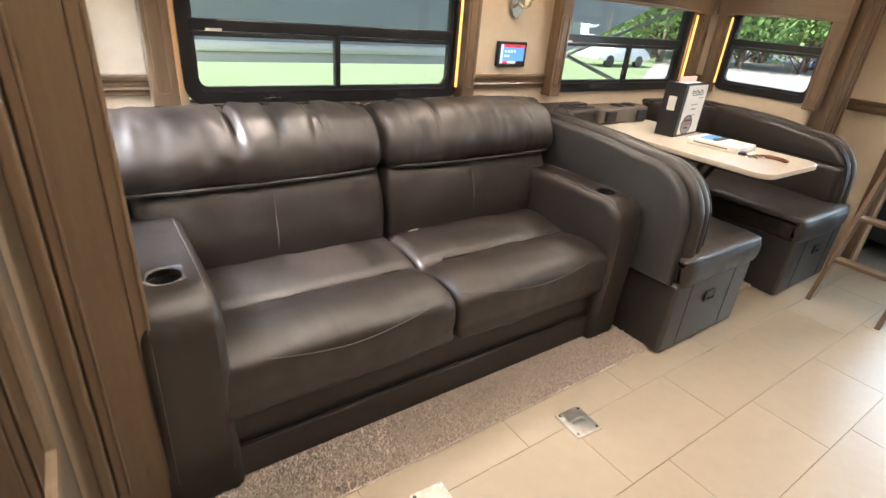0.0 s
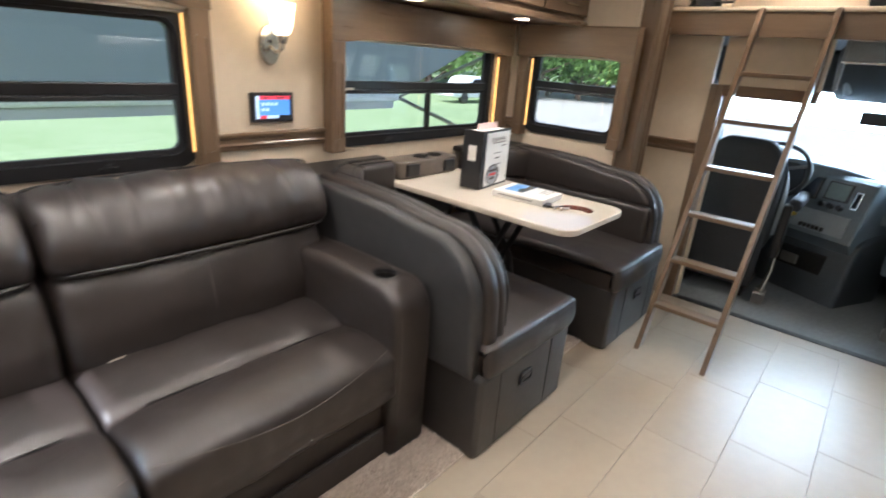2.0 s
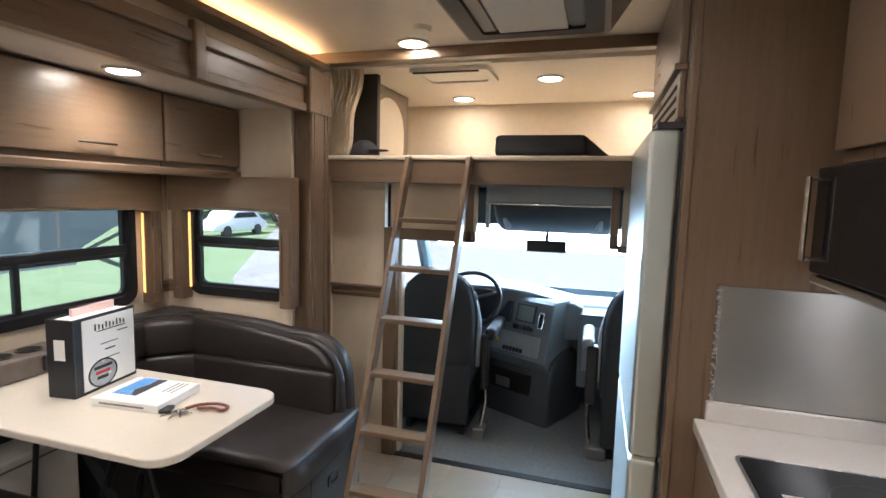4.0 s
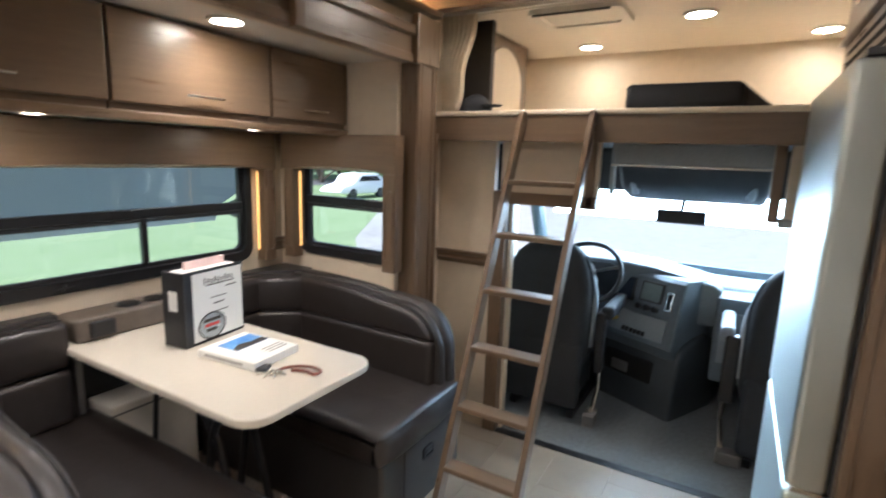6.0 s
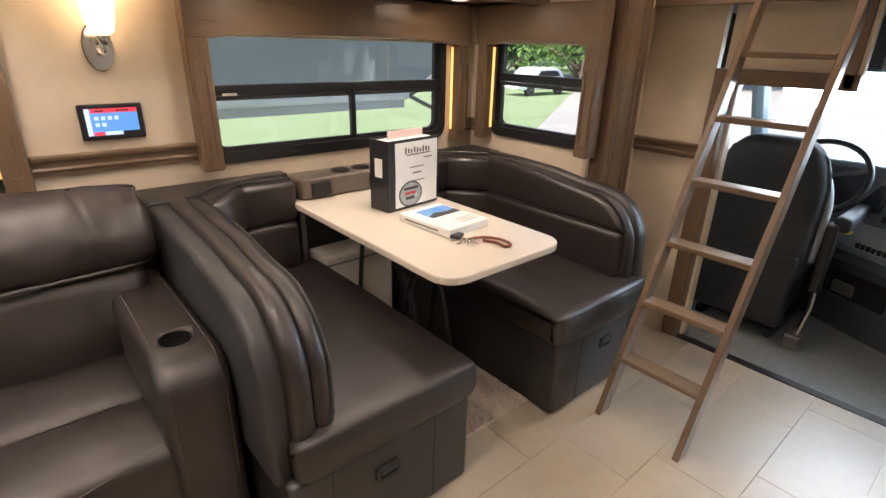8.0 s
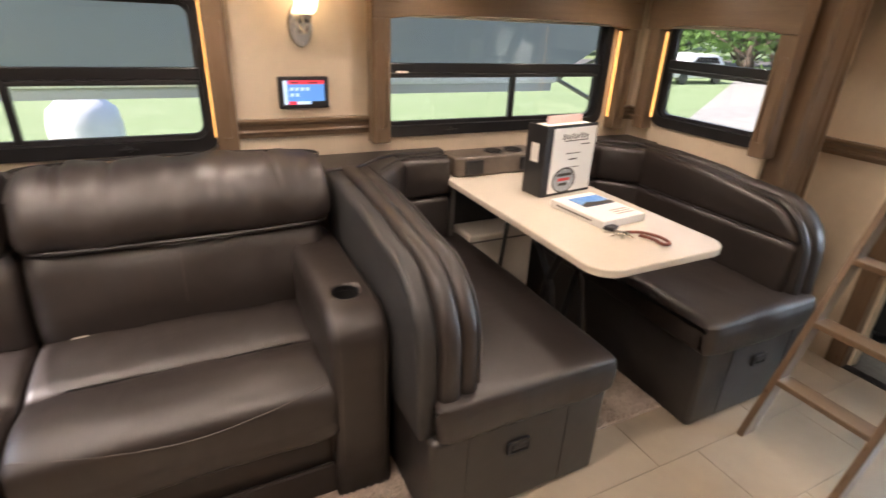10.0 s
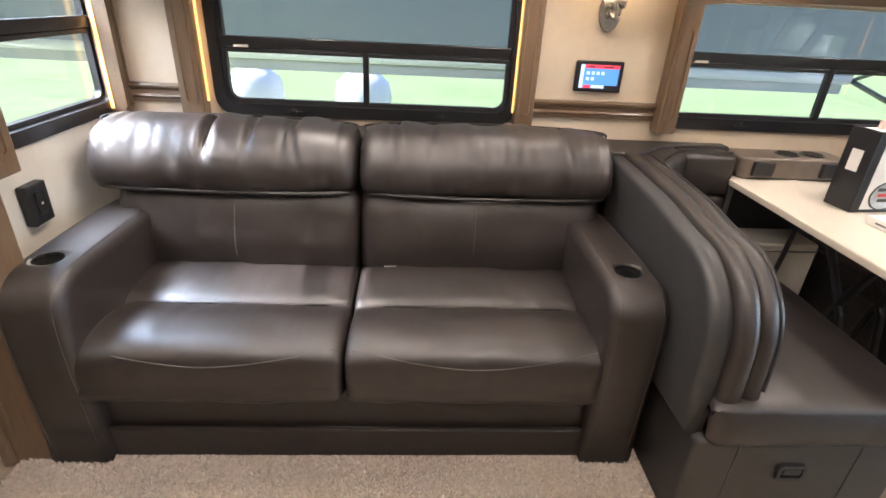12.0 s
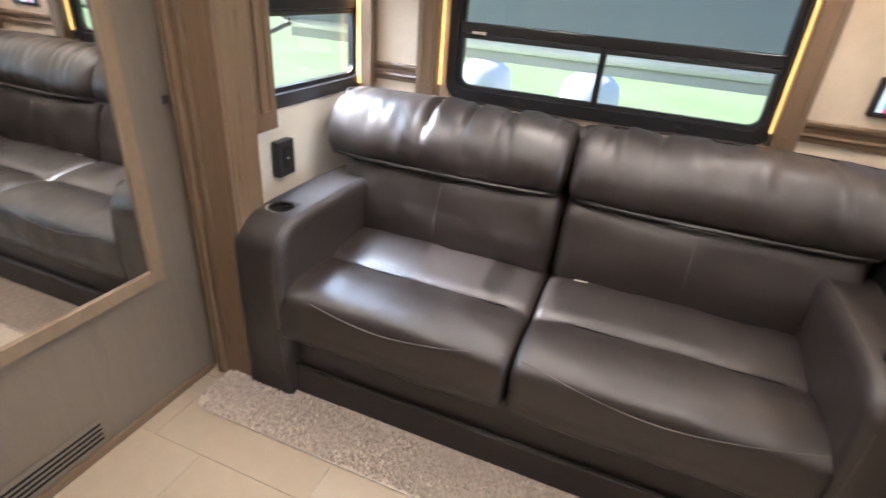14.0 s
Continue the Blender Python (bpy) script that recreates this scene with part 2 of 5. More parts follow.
def part(name, bm, material, parent=None, label="", smooth=False):
    """Links a bmesh, given in world metres, as one mesh object under a thing or a part."""
    o = ORIGIN[parent.name] if parent else Vector((0, 0, 0))
    bmesh.ops.translate(bm, verts=bm.verts, vec=-o)
    bmesh.ops.recalc_face_normals(bm, faces=bm.faces)
    me = bpy.data.meshes.new(name)
    bm.to_mesh(me)
    bm.free()
    me.materials.append(material)
    if smooth:
        me.polygons.foreach_set("use_smooth", [True] * len(me.polygons))
    ob = new(name, me)
    if parent:
        ob.parent = parent
    if label:
        ob["label"] = label
    ORIGIN[ob.name] = o
    return ob


def slab(lo, hi, bevel=0.0, seg=2, bm=None):
    """A box between two corners, its edges rounded."""
    tmp = bmesh.new()
    r = bmesh.ops.create_cube(tmp, size=1)
    for v in r["verts"]:
        v.co = Vector([lo[i] + (v.co[i] + 0.5) * (hi[i] - lo[i]) for i in range(3)])
    if bevel:
        bmesh.ops.bevel(tmp, geom=tmp.edges[:], offset=bevel, segments=seg, affect='EDGES', profile=0.5)
    return join(bm, tmp)


def join(bm, tmp):
    if bm is None:
        return tmp
    me = bpy.data.meshes.new("tmp")
    tmp.to_mesh(me)
    tmp.free()
    bm.from_mesh(me)
    bpy.data.meshes.remove(me)
    return bm


def tube(pts, r, n=8, bm=None, close=False):
    """A round bar along points; r may be one number or one for each point."""
    tmp = bmesh.new()
    rings, pts = [], [Vector(p) for p in pts]
    rs = r if isinstance(r, (list, tuple)) else [r] * len(pts)
    up = None
    for i, p in enumerate(pts):
        d = (pts[min(i + 1, len(pts) - 1)] - pts[max(i - 1, 0)]).normalized()
        if close:
            d = (pts[(i + 1) % len(pts)] - pts[i - 1]).normalized()
        if up is None:
            up = d.orthogonal().normalized()
        up = (up - d * up.dot(d)).normalized()
        side = d.cross(up)
        rings.append([tmp.verts.new(p + (up * math.cos(a) + side * math.sin(a)) * rs[i]) for a in [2 * math.pi * k / n for k in range(n)]])
    pairs = list(zip(rings, rings[1:])) + ([(rings[-1], rings[0])] if close else [])
    for a, b in pairs:
        for k in range(n):
            tmp.faces.new((a[k], a[(k + 1) % n], b[(k + 1) % n], b[k]))
    if not close:
        tmp.faces.new(rings[0][::-1]), tmp.faces.new(rings[-1])
    return join(bm, tmp)


def prism(outline, axis, a, b, bevel=0.0, seg=2, bm=None, only_caps=True):
    """An outline of (u, v) pairs pushed along an axis from a to b: x takes (y, z), y takes (x, z), z takes (x, y)."""
    tmp = bmesh.new()
    put = {"x": lambda u, v, w: (w, u, v), "y": lambda u, v, w: (u, w, v), "z": lambda u, v, w: (u, v, w)}[axis]
    A = [tmp.verts.new(put(u, v, a)) for u, v in outline]
    B = [tmp.verts.new(put(u, v, b)) for u, v in outline]
    n = len(A)
    fa, fb = tmp.faces.new(A[::-1]), tmp.faces.new(B)
    for k in range(n):
        tmp.faces.new((A[k], A[(k + 1) % n], B[(k + 1) % n], B[k]))
    bmesh.ops.recalc_face_normals(tmp, faces=tmp.faces)
    if bevel:
        bmesh.ops.bevel(tmp, geom=list(set(fa.edges) | set(fb.edges)), offset=bevel, segments=seg, affect='EDGES', profile=0.5)
    return join(bm, tmp)


def arc(cx, cy, r, a0, a1, n=6):
    return [(cx + r * math.cos(radians(a0 + (a1 - a0) * k / n)), cy + r * math.sin(radians(a0 + (a1 - a0) * k / n))) for k in range(n + 1)]


def round_rect(u0, v0, u1, v1, r, n=5):
    return arc(u1 - r, v1 - r, r, 0, 90, n) + arc(u0 + r, v1 - r, r, 90, 180, n) + arc(u0 + r, v0 + r, r, 180, 270, n) + arc(u1 - r, v0 + r, r, 270, 360, n)


def ring_prism(outer, inner, axis, a, b, bm=None):
    """A frame: the outline outer with the hole inner (same number of points), pushed along an axis."""
    tmp = bmesh.new()
    put = {"x": lambda u, v, w: (w, u, v), "y": lambda u, v, w: (u, w, v), "z": lambda u, v, w: (u, v, w)}[axis]
    n = len(outer)
    R = [[tmp.verts.new(put(u, v, w)) for u, v in line] for line, w in ((outer, a), (inner, a), (inner, b), (outer, b))]
    for i in range(4):
        p, q = R[i], R[(i + 1) % 4]
        for k in range(n):
            tmp.faces.new((p[k], p[(k + 1) % n], q[(k + 1) % n], q[k]))
    return join(bm, tmp)


def carve(ob, bm):
    """Cuts a closed body, in world metres, out of a mesh."""
    bmesh.ops.translate(bm, verts=bm.verts, vec=-ORIGIN[ob.name])
    bmesh.ops.recalc_face_normals(bm, faces=bm.faces)
    me = bpy.data.meshes.new("cutter")
    bm.to_mesh(me)
    bm.free()
    cutter = new("cutter", me)
    cutter.parent = ob.parent
    mod = ob.modifiers.new("cut", 'BOOLEAN')
    mod.operation, mod.object, mod.solver = 'DIFFERENCE', cutter, 'EXACT'
    bpy.context.view_layer.update()
    done = bpy.data.meshes.new_from_object(ob.evaluated_get(bpy.context.evaluated_depsgraph_get()))
    ob.modifiers.remove(mod)
    ob.data = done
    bpy.data.objects.remove(cutter)


def holed_wall(name, axis, w0, w1, u0, u1, v0, v1, holes, material, label):
    """A wall between two planes of an axis, with rectangular openings (u0, v0, u1, v1) through it."""
    us = sorted({u0, u1, *[h[0] for h in holes], *[h[2] for h in holes]})
    vs = sorted({v0, v1, *[h[1] for h in holes], *[h[3] for h in holes]})
    bm = bmesh.new()
    put = {"x": lambda u, v, w: (w, u, v), "y": lambda u, v, w: (u, w, v)}[axis]
    solid = lambda i, j: 0 <= i < len(us) - 1 and 0 <= j < len(vs) - 1 and not any(h[0] <= us[i] < h[2] and h[1] <= vs[j] < h[3] for h in holes)
    V = {}

    def vert(u, v, w):
        if (u, v, w) not in V:
            V[(u, v, w)] = bm.verts.new(put(u, v, w))
        return V[(u, v, w)]

    for i in range(len(us) - 1):
        for j in range(len(vs) - 1):
            if not solid(i, j):
                continue
            a, b, c, d = us[i], us[i + 1], vs[j], vs[j + 1]
            for w in (w0, w1):
                bm.faces.new([vert(*p, w) for p in ((a, c), (b, c), (b, d), (a, d))])
            for di, dj, p, q in ((-1, 0, (a, c), (a, d)), (1, 0, (b, c), (b, d)), (0, -1, (a, c), (b, c)), (0, 1, (a, d), (b, d))):
                if not solid(i + di, j + dj):
                    bm.faces.new([vert(*p, w0), vert(*q, w0), vert(*q, w1), vert(*p, w1)])
    return tagged(part(name, bm, material), label, "wall", kind="structure")
# ---- the large structure ----
WALL_Y, END_R, END_F, COACH_Y = 1.92, 0.0, 3.70, 1.13     # slide-out: back wall, rear end, front end; coach side wall
BULK_X, PART_X, SIDE_Y = -0.10, 4.12, -1.25
SLIDE_TOP, TOP = 1.945, 2.25
WIN_A, WIN_B = (0.41, 0.935, 1.61, 1.47), (2.255, 0.948, 3.475, 1.50)
WIN_C, WIN_D = (1.150, 0.975, 1.758, 1.48), (1.215, 0.935, 1.905, 1.47)


def setting(name, bm, material, label, category):
    return tagged(part(name, bm, material), label, category, kind="structure")


holed_wall("wall_slide_back", "y", WALL_Y, WALL_Y + 0.06, END_R - 0.06, END_F + 0.06, -0.05, SLIDE_TOP, [WIN_A, WIN_B], M_wall, "cream vinyl wall of the slide-out with two windows")
holed_wall("wall_slide_front", "x", END_F, END_F + 0.05, COACH_Y, WALL_Y, -0.05, SLIDE_TOP, [WIN_C], M_wall, "cream end wall of the slide-out with a window")
holed_wall("wall_slide_rear", "x", END_R - 0.05, END_R, COACH_Y, WALL_Y, -0.05, SLIDE_TOP, [WIN_D], M_white, "cream end wall of the slide-out with a window")
setting("wall_coach_front", slab((END_F + 0.05, COACH_Y, -0.05), (PART_X + 1.2, COACH_Y + 0.06, TOP)), M_wall, "cream coach side wall", "wall")
setting("wall_coach_rear", slab((-2.5, COACH_Y, -0.05), (END_R - 0.05, COACH_Y + 0.06, TOP)), M_wall, "cream coach side wall", "wall")
setting("wall_header", slab((END_R - 0.05, COACH_Y, SLIDE_TOP), (END_F + 0.05, COACH_Y + 0.06, TOP)), M_wall, "cream wall above the slide-out opening", "wall")
setting("wall_kitchen", slab((-2.5, SIDE_Y - 0.06, -0.05), (5.36, SIDE_Y, TOP)), M_wall, "cream kitchen wall", "wall")
setting("wall_rear", slab((-2.56, SIDE_Y - 0.06, -0.05), (-2.5, COACH_Y + 0.06, TOP)), M_wall, "cream rear wall", "wall")
setting("ceiling", slab((-2.56, SIDE_Y - 0.06, TOP), (PART_X, COACH_Y + 0.06, TOP + 0.12)), M_ceil, "cream padded vinyl ceiling", "ceiling")
setting("ceiling_slide", slab((END_R - 0.06, COACH_Y + 0.06, SLIDE_TOP), (END_F + 0.06, WALL_Y + 0.06, SLIDE_TOP + 0.05)), M_white, "pale flat slide-out ceiling", "ceiling")
setting("floor_slide", slab((-0.2, 1.0, -0.08), (PART_X, WALL_Y + 0.06, -0.004)), M_grout, "subfloor of the slide-out", "floor")
holed_wall("wall_bulkhead", "x", BULK_X - 0.04, BULK_X, SIDE_Y, 0.99, 0.0, TOP, [(-0.75, 0.0, -0.05, 2.0)], M_bulk, "grey-brown stained wood bulkhead with a doorway")
# partition, bunk platform
setting("wall_partition", slab((PART_X, 0.800, 0), (PART_X + 0.04, COACH_Y, 1.631)), M_wall, "cream partition beside the cab opening", "wall")
setting("wall_partition_top", slab((PART_X, 0.27, 1.345), (PART_X + 0.04, 0.765, 1.631)), M_wall, "cream panel above the cab opening", "wall")
setting("wall_partition_end", slab((PART_X, -0.66, 1.30), (PART_X + 0.04, -0.47, 1.631)), M_wall, "cream panel beside the overhead opening", "wall")
setting("wall_partition_side", slab((PART_X, SIDE_Y, 0), (PART_X + 0.04, -0.66, 1.631)), M_wall, "cream partition beside the refrigerator", "wall")
setting("bunk_floor", slab((4.03, SIDE_Y, 1.632), (5.3, COACH_Y, 1.705)), M_white, "platform of the over-cab bunk", "bunk")
setting("wall_bunk_front", slab((5.3, SIDE_Y, 1.63), (5.36, COACH_Y, TOP)), M_wall, "cream wall at the head of the bunk", "wall")
setting("ceiling_bunk", slab((PART_X, SIDE_Y - 0.06, TOP - 0.03), (5.36, COACH_Y + 0.06, TOP + 0.12)), M_ceil, "cream ceiling above the bunk", "ceiling")
setting("floor_cab", slab((PART_X + 0.05, SIDE_Y, -0.10), (5.95, COACH_Y, -0.002)), M_cabcarpet, "dark grey carpeted cab floor", "floor")

# ---- window surrounds ----
def trim(name, bm, material=None, label="stained wood trim with rounded edges"):
    return setting(name, bm, material or M_wood, label, "trim")


def window(name, axis, wall, out, hole, mid, transom, latches=2, lower_split=True):
    """A black-framed coach window: rounded frame, transom bar, a sliding lower pair and glass. out: +1 or -1, the way outdoors."""
    u0, v0, u1, v1 = hole
    c = (u0 + u1) / 2
    base = (c, wall, v0) if axis == "y" else (wall, c, v0)
    w = thing(name, base, "black-framed coach window with a fixed upper pane and sliding lower panes", "window", "coach windows", "structure")
    A = lambda d: wall + out * d
    part("window_frame", ring_prism(round_rect(u0 - 0.012, v0 - 0.012, u1 + 0.012, v1 + 0.012, 0.075), round_rect(u0 + 0.028, v0 + 0.034, u1 - 0.028, v1 - 0.03, 0.05), axis, A(-0.012), A(0.05)), M_frame, w)
    part("inner_frame", ring_prism(round_rect(u0 + 0.027, v0 + 0.033, u1 - 0.027, v1 - 0.029, 0.05), round_rect(u0 + 0.045, v0 + 0.05, u1 - 0.045, v1 - 0.045, 0.035), axis, A(0.012), A(0.04)), M_black, w)
    def bar(n, a, b, lo, hi, m):
        lo3 = (a[0], A(lo), a[1]) if axis == "y" else (A(lo), a[0], a[1])
        hi3 = (b[0], A(hi), b[1]) if axis == "y" else (A(hi), b[0], b[1])
        lo4, hi4 = tuple(min(p, q) for p, q in zip(lo3, hi3)), tuple(max(p, q) for p, q in zip(lo3, hi3))
        return part(n, slab(lo4, hi4, 0.004), m, w)
    bar("transom", (u0 + 0.03, transom - 0.022), (u1 - 0.03, transom + 0.018), 0.0, 0.035, M_frame)
    bar("sash_rail", (u0 + 0.035, transom - 0.042), (u1 - 0.035, transom - 0.024), 0.006, 0.03, M_black)
    if lower_split:
        bar("mullion", (mid - 0.012, v0 + 0.04), (mid + 0.012, transom - 0.02), 0.004, 0.036, M_frame)
    lo, hi = A(0.020), A(0.026)
    def pane(n, a0, b0, a1, b1):
        p = (a0, min(lo, hi), b0) if axis == "y" else (min(lo, hi), a0, b0)
        q = (a1, max(lo, hi), b1) if axis == "y" else (max(lo, hi), a1, b1)
        ob = part(n, slab(p, q), M_glass, w)
        ob.visible_shadow = False
    pane("pane", u0 + 0.04, transom, u1 - 0.04, v1 - 0.035)
    if lower_split:
        pane("pane", u0 + 0.04, v0 + 0.04, mid, transom - 0.03)
        pane("pane", mid, v0 + 0.04, u1 - 0.04, transom - 0.03)
    else:
        pane("pane", u0 + 0.04, v0 + 0.04, u1 - 0.04, transom - 0.03)
    for k in range(latches):
        f = u0 + (u1 - u0) * ((k + 0.5) / latches if latches > 1 else 0.28)
        p = (f, A(-0.022), v0 + 0.012) if axis == "y" else (A(-0.022), f, v0 + 0.012)
        q = (f, A(-0.005), v0 + 0.012) if axis == "y" else (A(-0.005), f, v0 + 0.012)
        latch = part("latch", tube([p, q], [0.010, 0.014], 12), M_black, w)
        e = [0, 0, 0]
        e[0 if axis == "y" else 1] = 0.03
        s = Vector(p)
        part("latch_wing", tube([s - Vector(e), s + Vector(e)], [0.004, 0.004], 6), M_black, latch)
    return w


def surround(prefix, axis, wall, inn, u0, u1, legs, z_leg, z0, z1, arch):
    """The wooden valance and its two grooved side legs; inn: the way indoors."""
    A = lambda d: wall + inn * d
    top = [(u0, z1)] + [(u1, z1)]
    n = 16
    i0, i1 = legs[0][1], legs[1][0]
    curve = [(i1 + (i0 - i1) * k / n, z0 + arch * (1 - (2 * k / n - 1) ** 2) ** 0.6) for k in range(n + 1)]
    outline = top + [(u1, z0)] + curve + [(u0, z0)]
    trim("trim_valance_" + prefix, prism(outline, axis, A(0.0), A(0.075), 0.004), M_woodh if axis == "y" else M_woody, "stained wood window valance with a shallow arched lower edge")
    for k, (a, b) in enumerate(legs):
        bm = prism(round_rect(a, z_leg, b, z0 + 0.002, 0.006, 2), axis, A(0.0), A(0.07), 0.005)
        trim("trim_leg_%s_%d" % (prefix, k + 1), bm, M_wood, "stained wood window leg with a rounded groove")
        e = b if k == 0 else a - 0.005
        lo, hi = sorted((A(0.012), A(0.024)))
        strip = slab((e, lo, z_leg + 0.06), (e + 0.005, hi, z0 - 0.01)) if axis == "y" else slab((lo, e, z_leg + 0.06), (hi, e + 0.005, z0 - 0.01))
        setting("strip_light_%s_%d" % (prefix, k + 1), strip, M_led2, "warm strip light on the hidden side of the window leg", "strip light")
        m = (a + b) / 2
        g = ring_prism(round_rect(m - 0.026, z_leg + 0.055, m + 0.026, z0 - 0.08, 0.018), round_rect(m - 0.017, z_leg + 0.064, m + 0.017, z0 - 0.089, 0.013), axis, A(0.068), A(0.076))
        trim("trim_groove_%s_%d" % (prefix, k + 1), g, M_wood, "raised moulding on the window leg")


window("window_1", "y", WALL_Y, 1, WIN_A, 1.0, 1.205)
window("window_2", "y", WALL_Y, 1, WIN_B, 2.93, 1.225, 1)
window("window_3", "x", END_F, 1, WIN_C, 1.45, 1.265, 0, False)
window("window_4", "x", END_R, -1, WIN_D, 1.65, 1.255, 0, False)
surround("a", "y", WALL_Y, -1, 0.285, 1.685, ((0.285, 0.372), (1.605, 1.680)), 0.917, 1.475, 1.60, 0.03)
surround("b", "y", WALL_Y, -1, 2.205, 3.60, ((2.205, 2.285), (3.525, 3.595)), 0.925, 1.412, 1.60, 0.024)
surround("c", "x", END_F, -1, 1.085, 1.84, ((1.085, 1.160), (1.755, 1.825)), 0.942, 1.418, 1.60, 0.022)
surround("d", "x", END_R, 1, 1.13, 1.90, ((1.135, 1.245), (1.86, 1.90)), 0.882, 1.455, 1.60, 0.03)


def blind(axis, wall, inn, u0, u1, z):
    """A rolled-up shade under the valance."""
    b = thing("rolled_shade", ((u0 + u1) / 2, wall + inn * 0.03, z) if axis == "y" else (wall + inn * 0.03, (u0 + u1) / 2, z), "cream pleated shade rolled up under the window valance", "shade", "window shades")
    p = (lambda u, d, h: (u, wall + inn * d, h)) if axis == "y" else (lambda u, d, h: (wall + inn * d, u, h))
    part("roll", tube([p(u0, 0.034, z), p(u1, 0.034, z)], 0.022, 10), M_ivory, b, smooth=True)
    part("bottom_bar", tube([p(u0, 0.030, z - 0.026), p(u1, 0.030, z - 0.026)], 0.006, 6), M_white, b)


blind("y", WALL_Y, -1, 2.29, 3.52, 1.452)
blind("x", END_F, -1, 1.17, 1.75, 1.456)
blind("y", WALL_Y, -1, 0.375, 1.62, 1.49)
for k, (x, z) in enumerate(((0.52, 1.187), (2.36, 1.207))):
    st = thing("window_sticker", (x, WALL_Y, z), "small white printed sticker on the window rail", "sticker")
    part("label", slab((x - 0.028, WALL_Y - 0.003, z - 0.005), (x + 0.028, WALL_Y + 0.006, z + 0.005)), M_white, st)


def rail(name, axis, wall, inn, a, b, z=1.0):
    """Chair rail: a board with a rounded crown, an ogee below and a bead."""
    W = lambda d: wall + inn * d
    prof = [(0, -0.036), (0.012, -0.036), (0.014, -0.022), (0.020, -0.014), (0.014, -0.006), (0.016, 0.010), (0.026, 0.020), (0.028, 0.030), (0.022, 0.036), (0, 0.036)]
    pts = [(W(d), z + h) for d, h in prof]
    bm = prism(pts, "x" if axis == "y" else "y", a, b)
    trim(name, bm, M_woodh if axis == "y" else M_woody, "stained wood chair rail with a moulded profile")


rail("trim_rail_1", "y", WALL_Y, -1, 0.0, 0.285)
rail("trim_rail_2", "y", WALL_Y, -1, 1.685, 2.205)
rail("trim_rail_3", "y", WALL_Y, -1, 3.595, END_F)
rail("trim_rail_4", "x", END_F, -1, 1.84, WALL_Y)
rail("trim_rail_5", "x", PART_X, -1, 0.80, COACH_Y, 0.972)
rail("trim_rail_6", "x", END_R, 1, 1.06, 1.135)


# ---- posts, casings, header, fascia ----
def flutes(name, a, b, z0, z1, y):
    """Two raised stiles on the room face of a post."""
    for k, (p, q) in enumerate(((a + 0.004, a + 0.030), (b - 0.034, b - 0.004))):
        bm = slab((p, y - 0.007, z0), (q, y, z1), 0.003)
        slab((q - 0.006, y - 0.011, z0), (q, y - 0.006, z1), 0.002, bm=bm)
        trim("%s_%d" % (name, k + 1), bm, M_wood, "raised stile on the slide-out post")


trim("post_rear", slab((-0.03, 0.975, 0.0), (0.115, 1.09, SLIDE_TOP), 0.004), M_wood, "fluted stained wood post at the end of the slide-out")
flutes("trim_flute_rear", -0.03, 0.115, 0.14, SLIDE_TOP - 0.05, 0.976)
trim("trim_casing_rear", slab((-0.062, 0.955, 0.0), (-0.031, 1.0, SLIDE_TOP), 0.008, 3), M_wood, "rounded stained casing beside the post")
trim("post_filler_rear", slab((-0.10, 0.992, 0.0), (-0.062, 1.13, TOP)), M_wall, "cream filler strip beside the post")
trim("post_front", slab((3.725, 1.035, 0.0), (3.885, 1.129, SLIDE_TOP), 0.004), M_wood, "fluted stained wood post at the end of the slide-out")
flutes("trim_flute_front", 3.725, 3.885, 0.14, SLIDE_TOP - 0.01, 1.036)
trim("trim_post_edge", slab((3.886, 1.02, 0.0), (3.904, 1.129, 1.62), 0.004), M_wood, "narrow stained edge beside the post")
trim("trim_header", slab((-0.05, 1.055, SLIDE_TOP - 0.012), (3.92, 1.129, 2.085), 0.005), M_woodh, "stained wood header above the slide-out")
trim("trim_header_lip", slab((-0.05, 1.035, 2.045), (3.92, 1.055, 2.09), 0.006), M_woodh, "rounded moulding on the header")
trim("trim_header_lower", slab((-0.05, 1.043, SLIDE_TOP - 0.02), (3.92, 1.055, SLIDE_TOP + 0.02), 0.004), M_woodh, "rounded moulding on the header")
trim("trim_header_block_1", slab((2.965, 1.025, SLIDE_TOP - 0.025), (3.02, 1.06, 2.125), 0.006), M_wood, "stained wood block on the header")
trim("trim_header_block_2", slab((3.70, 1.02, SLIDE_TOP - 0.02), (3.90, 1.06, 2.14), 0.006), M_wood, "stained wood block at the end of the header")
trim("trim_cove", slab((-0.05, 1.03, 2.165), (3.93, 1.125, 2.195), 0.005), M_woodh, "stained wood cove board below the ceiling")
cove = setting("cove_light", slab((-0.05, 1.085, 2.197), (3.90, 1.10, 2.206)), M_led, "warm strip light hidden on the cove board", "strip light")
trim("trim_ceiling_beam", slab((3.88, SIDE_Y, 2.195), (3.945, COACH_Y, TOP), 0.005), M_woody, "stained wood beam across the ceiling before the bunk")
trim("bunk_fascia", slab((4.00, -1.2, 1.592), (4.03, COACH_Y, 1.715), 0.004), M_woody, "stained wood fascia of the bunk")
trim("bunk_fascia_edge", slab((3.992, -1.2, 1.714), (4.06, COACH_Y, 1.738), 0.008, 3), M_ivory, "cream padded edge along the bunk")
trim("trim_jamb", slab((PART_X - 0.012, 0.725, 0.0), (PART_X + 0.05, 0.800, 1.345), 0.004), M_wood, "stained wood jamb of the cab opening")
trim("trim_jamb_liner", slab((PART_X + 0.045, 0.710, 0.0), (PART_X + 0.10, 0.726, 1.32), 0.004), M_ivory, "pale liner of the cab opening")
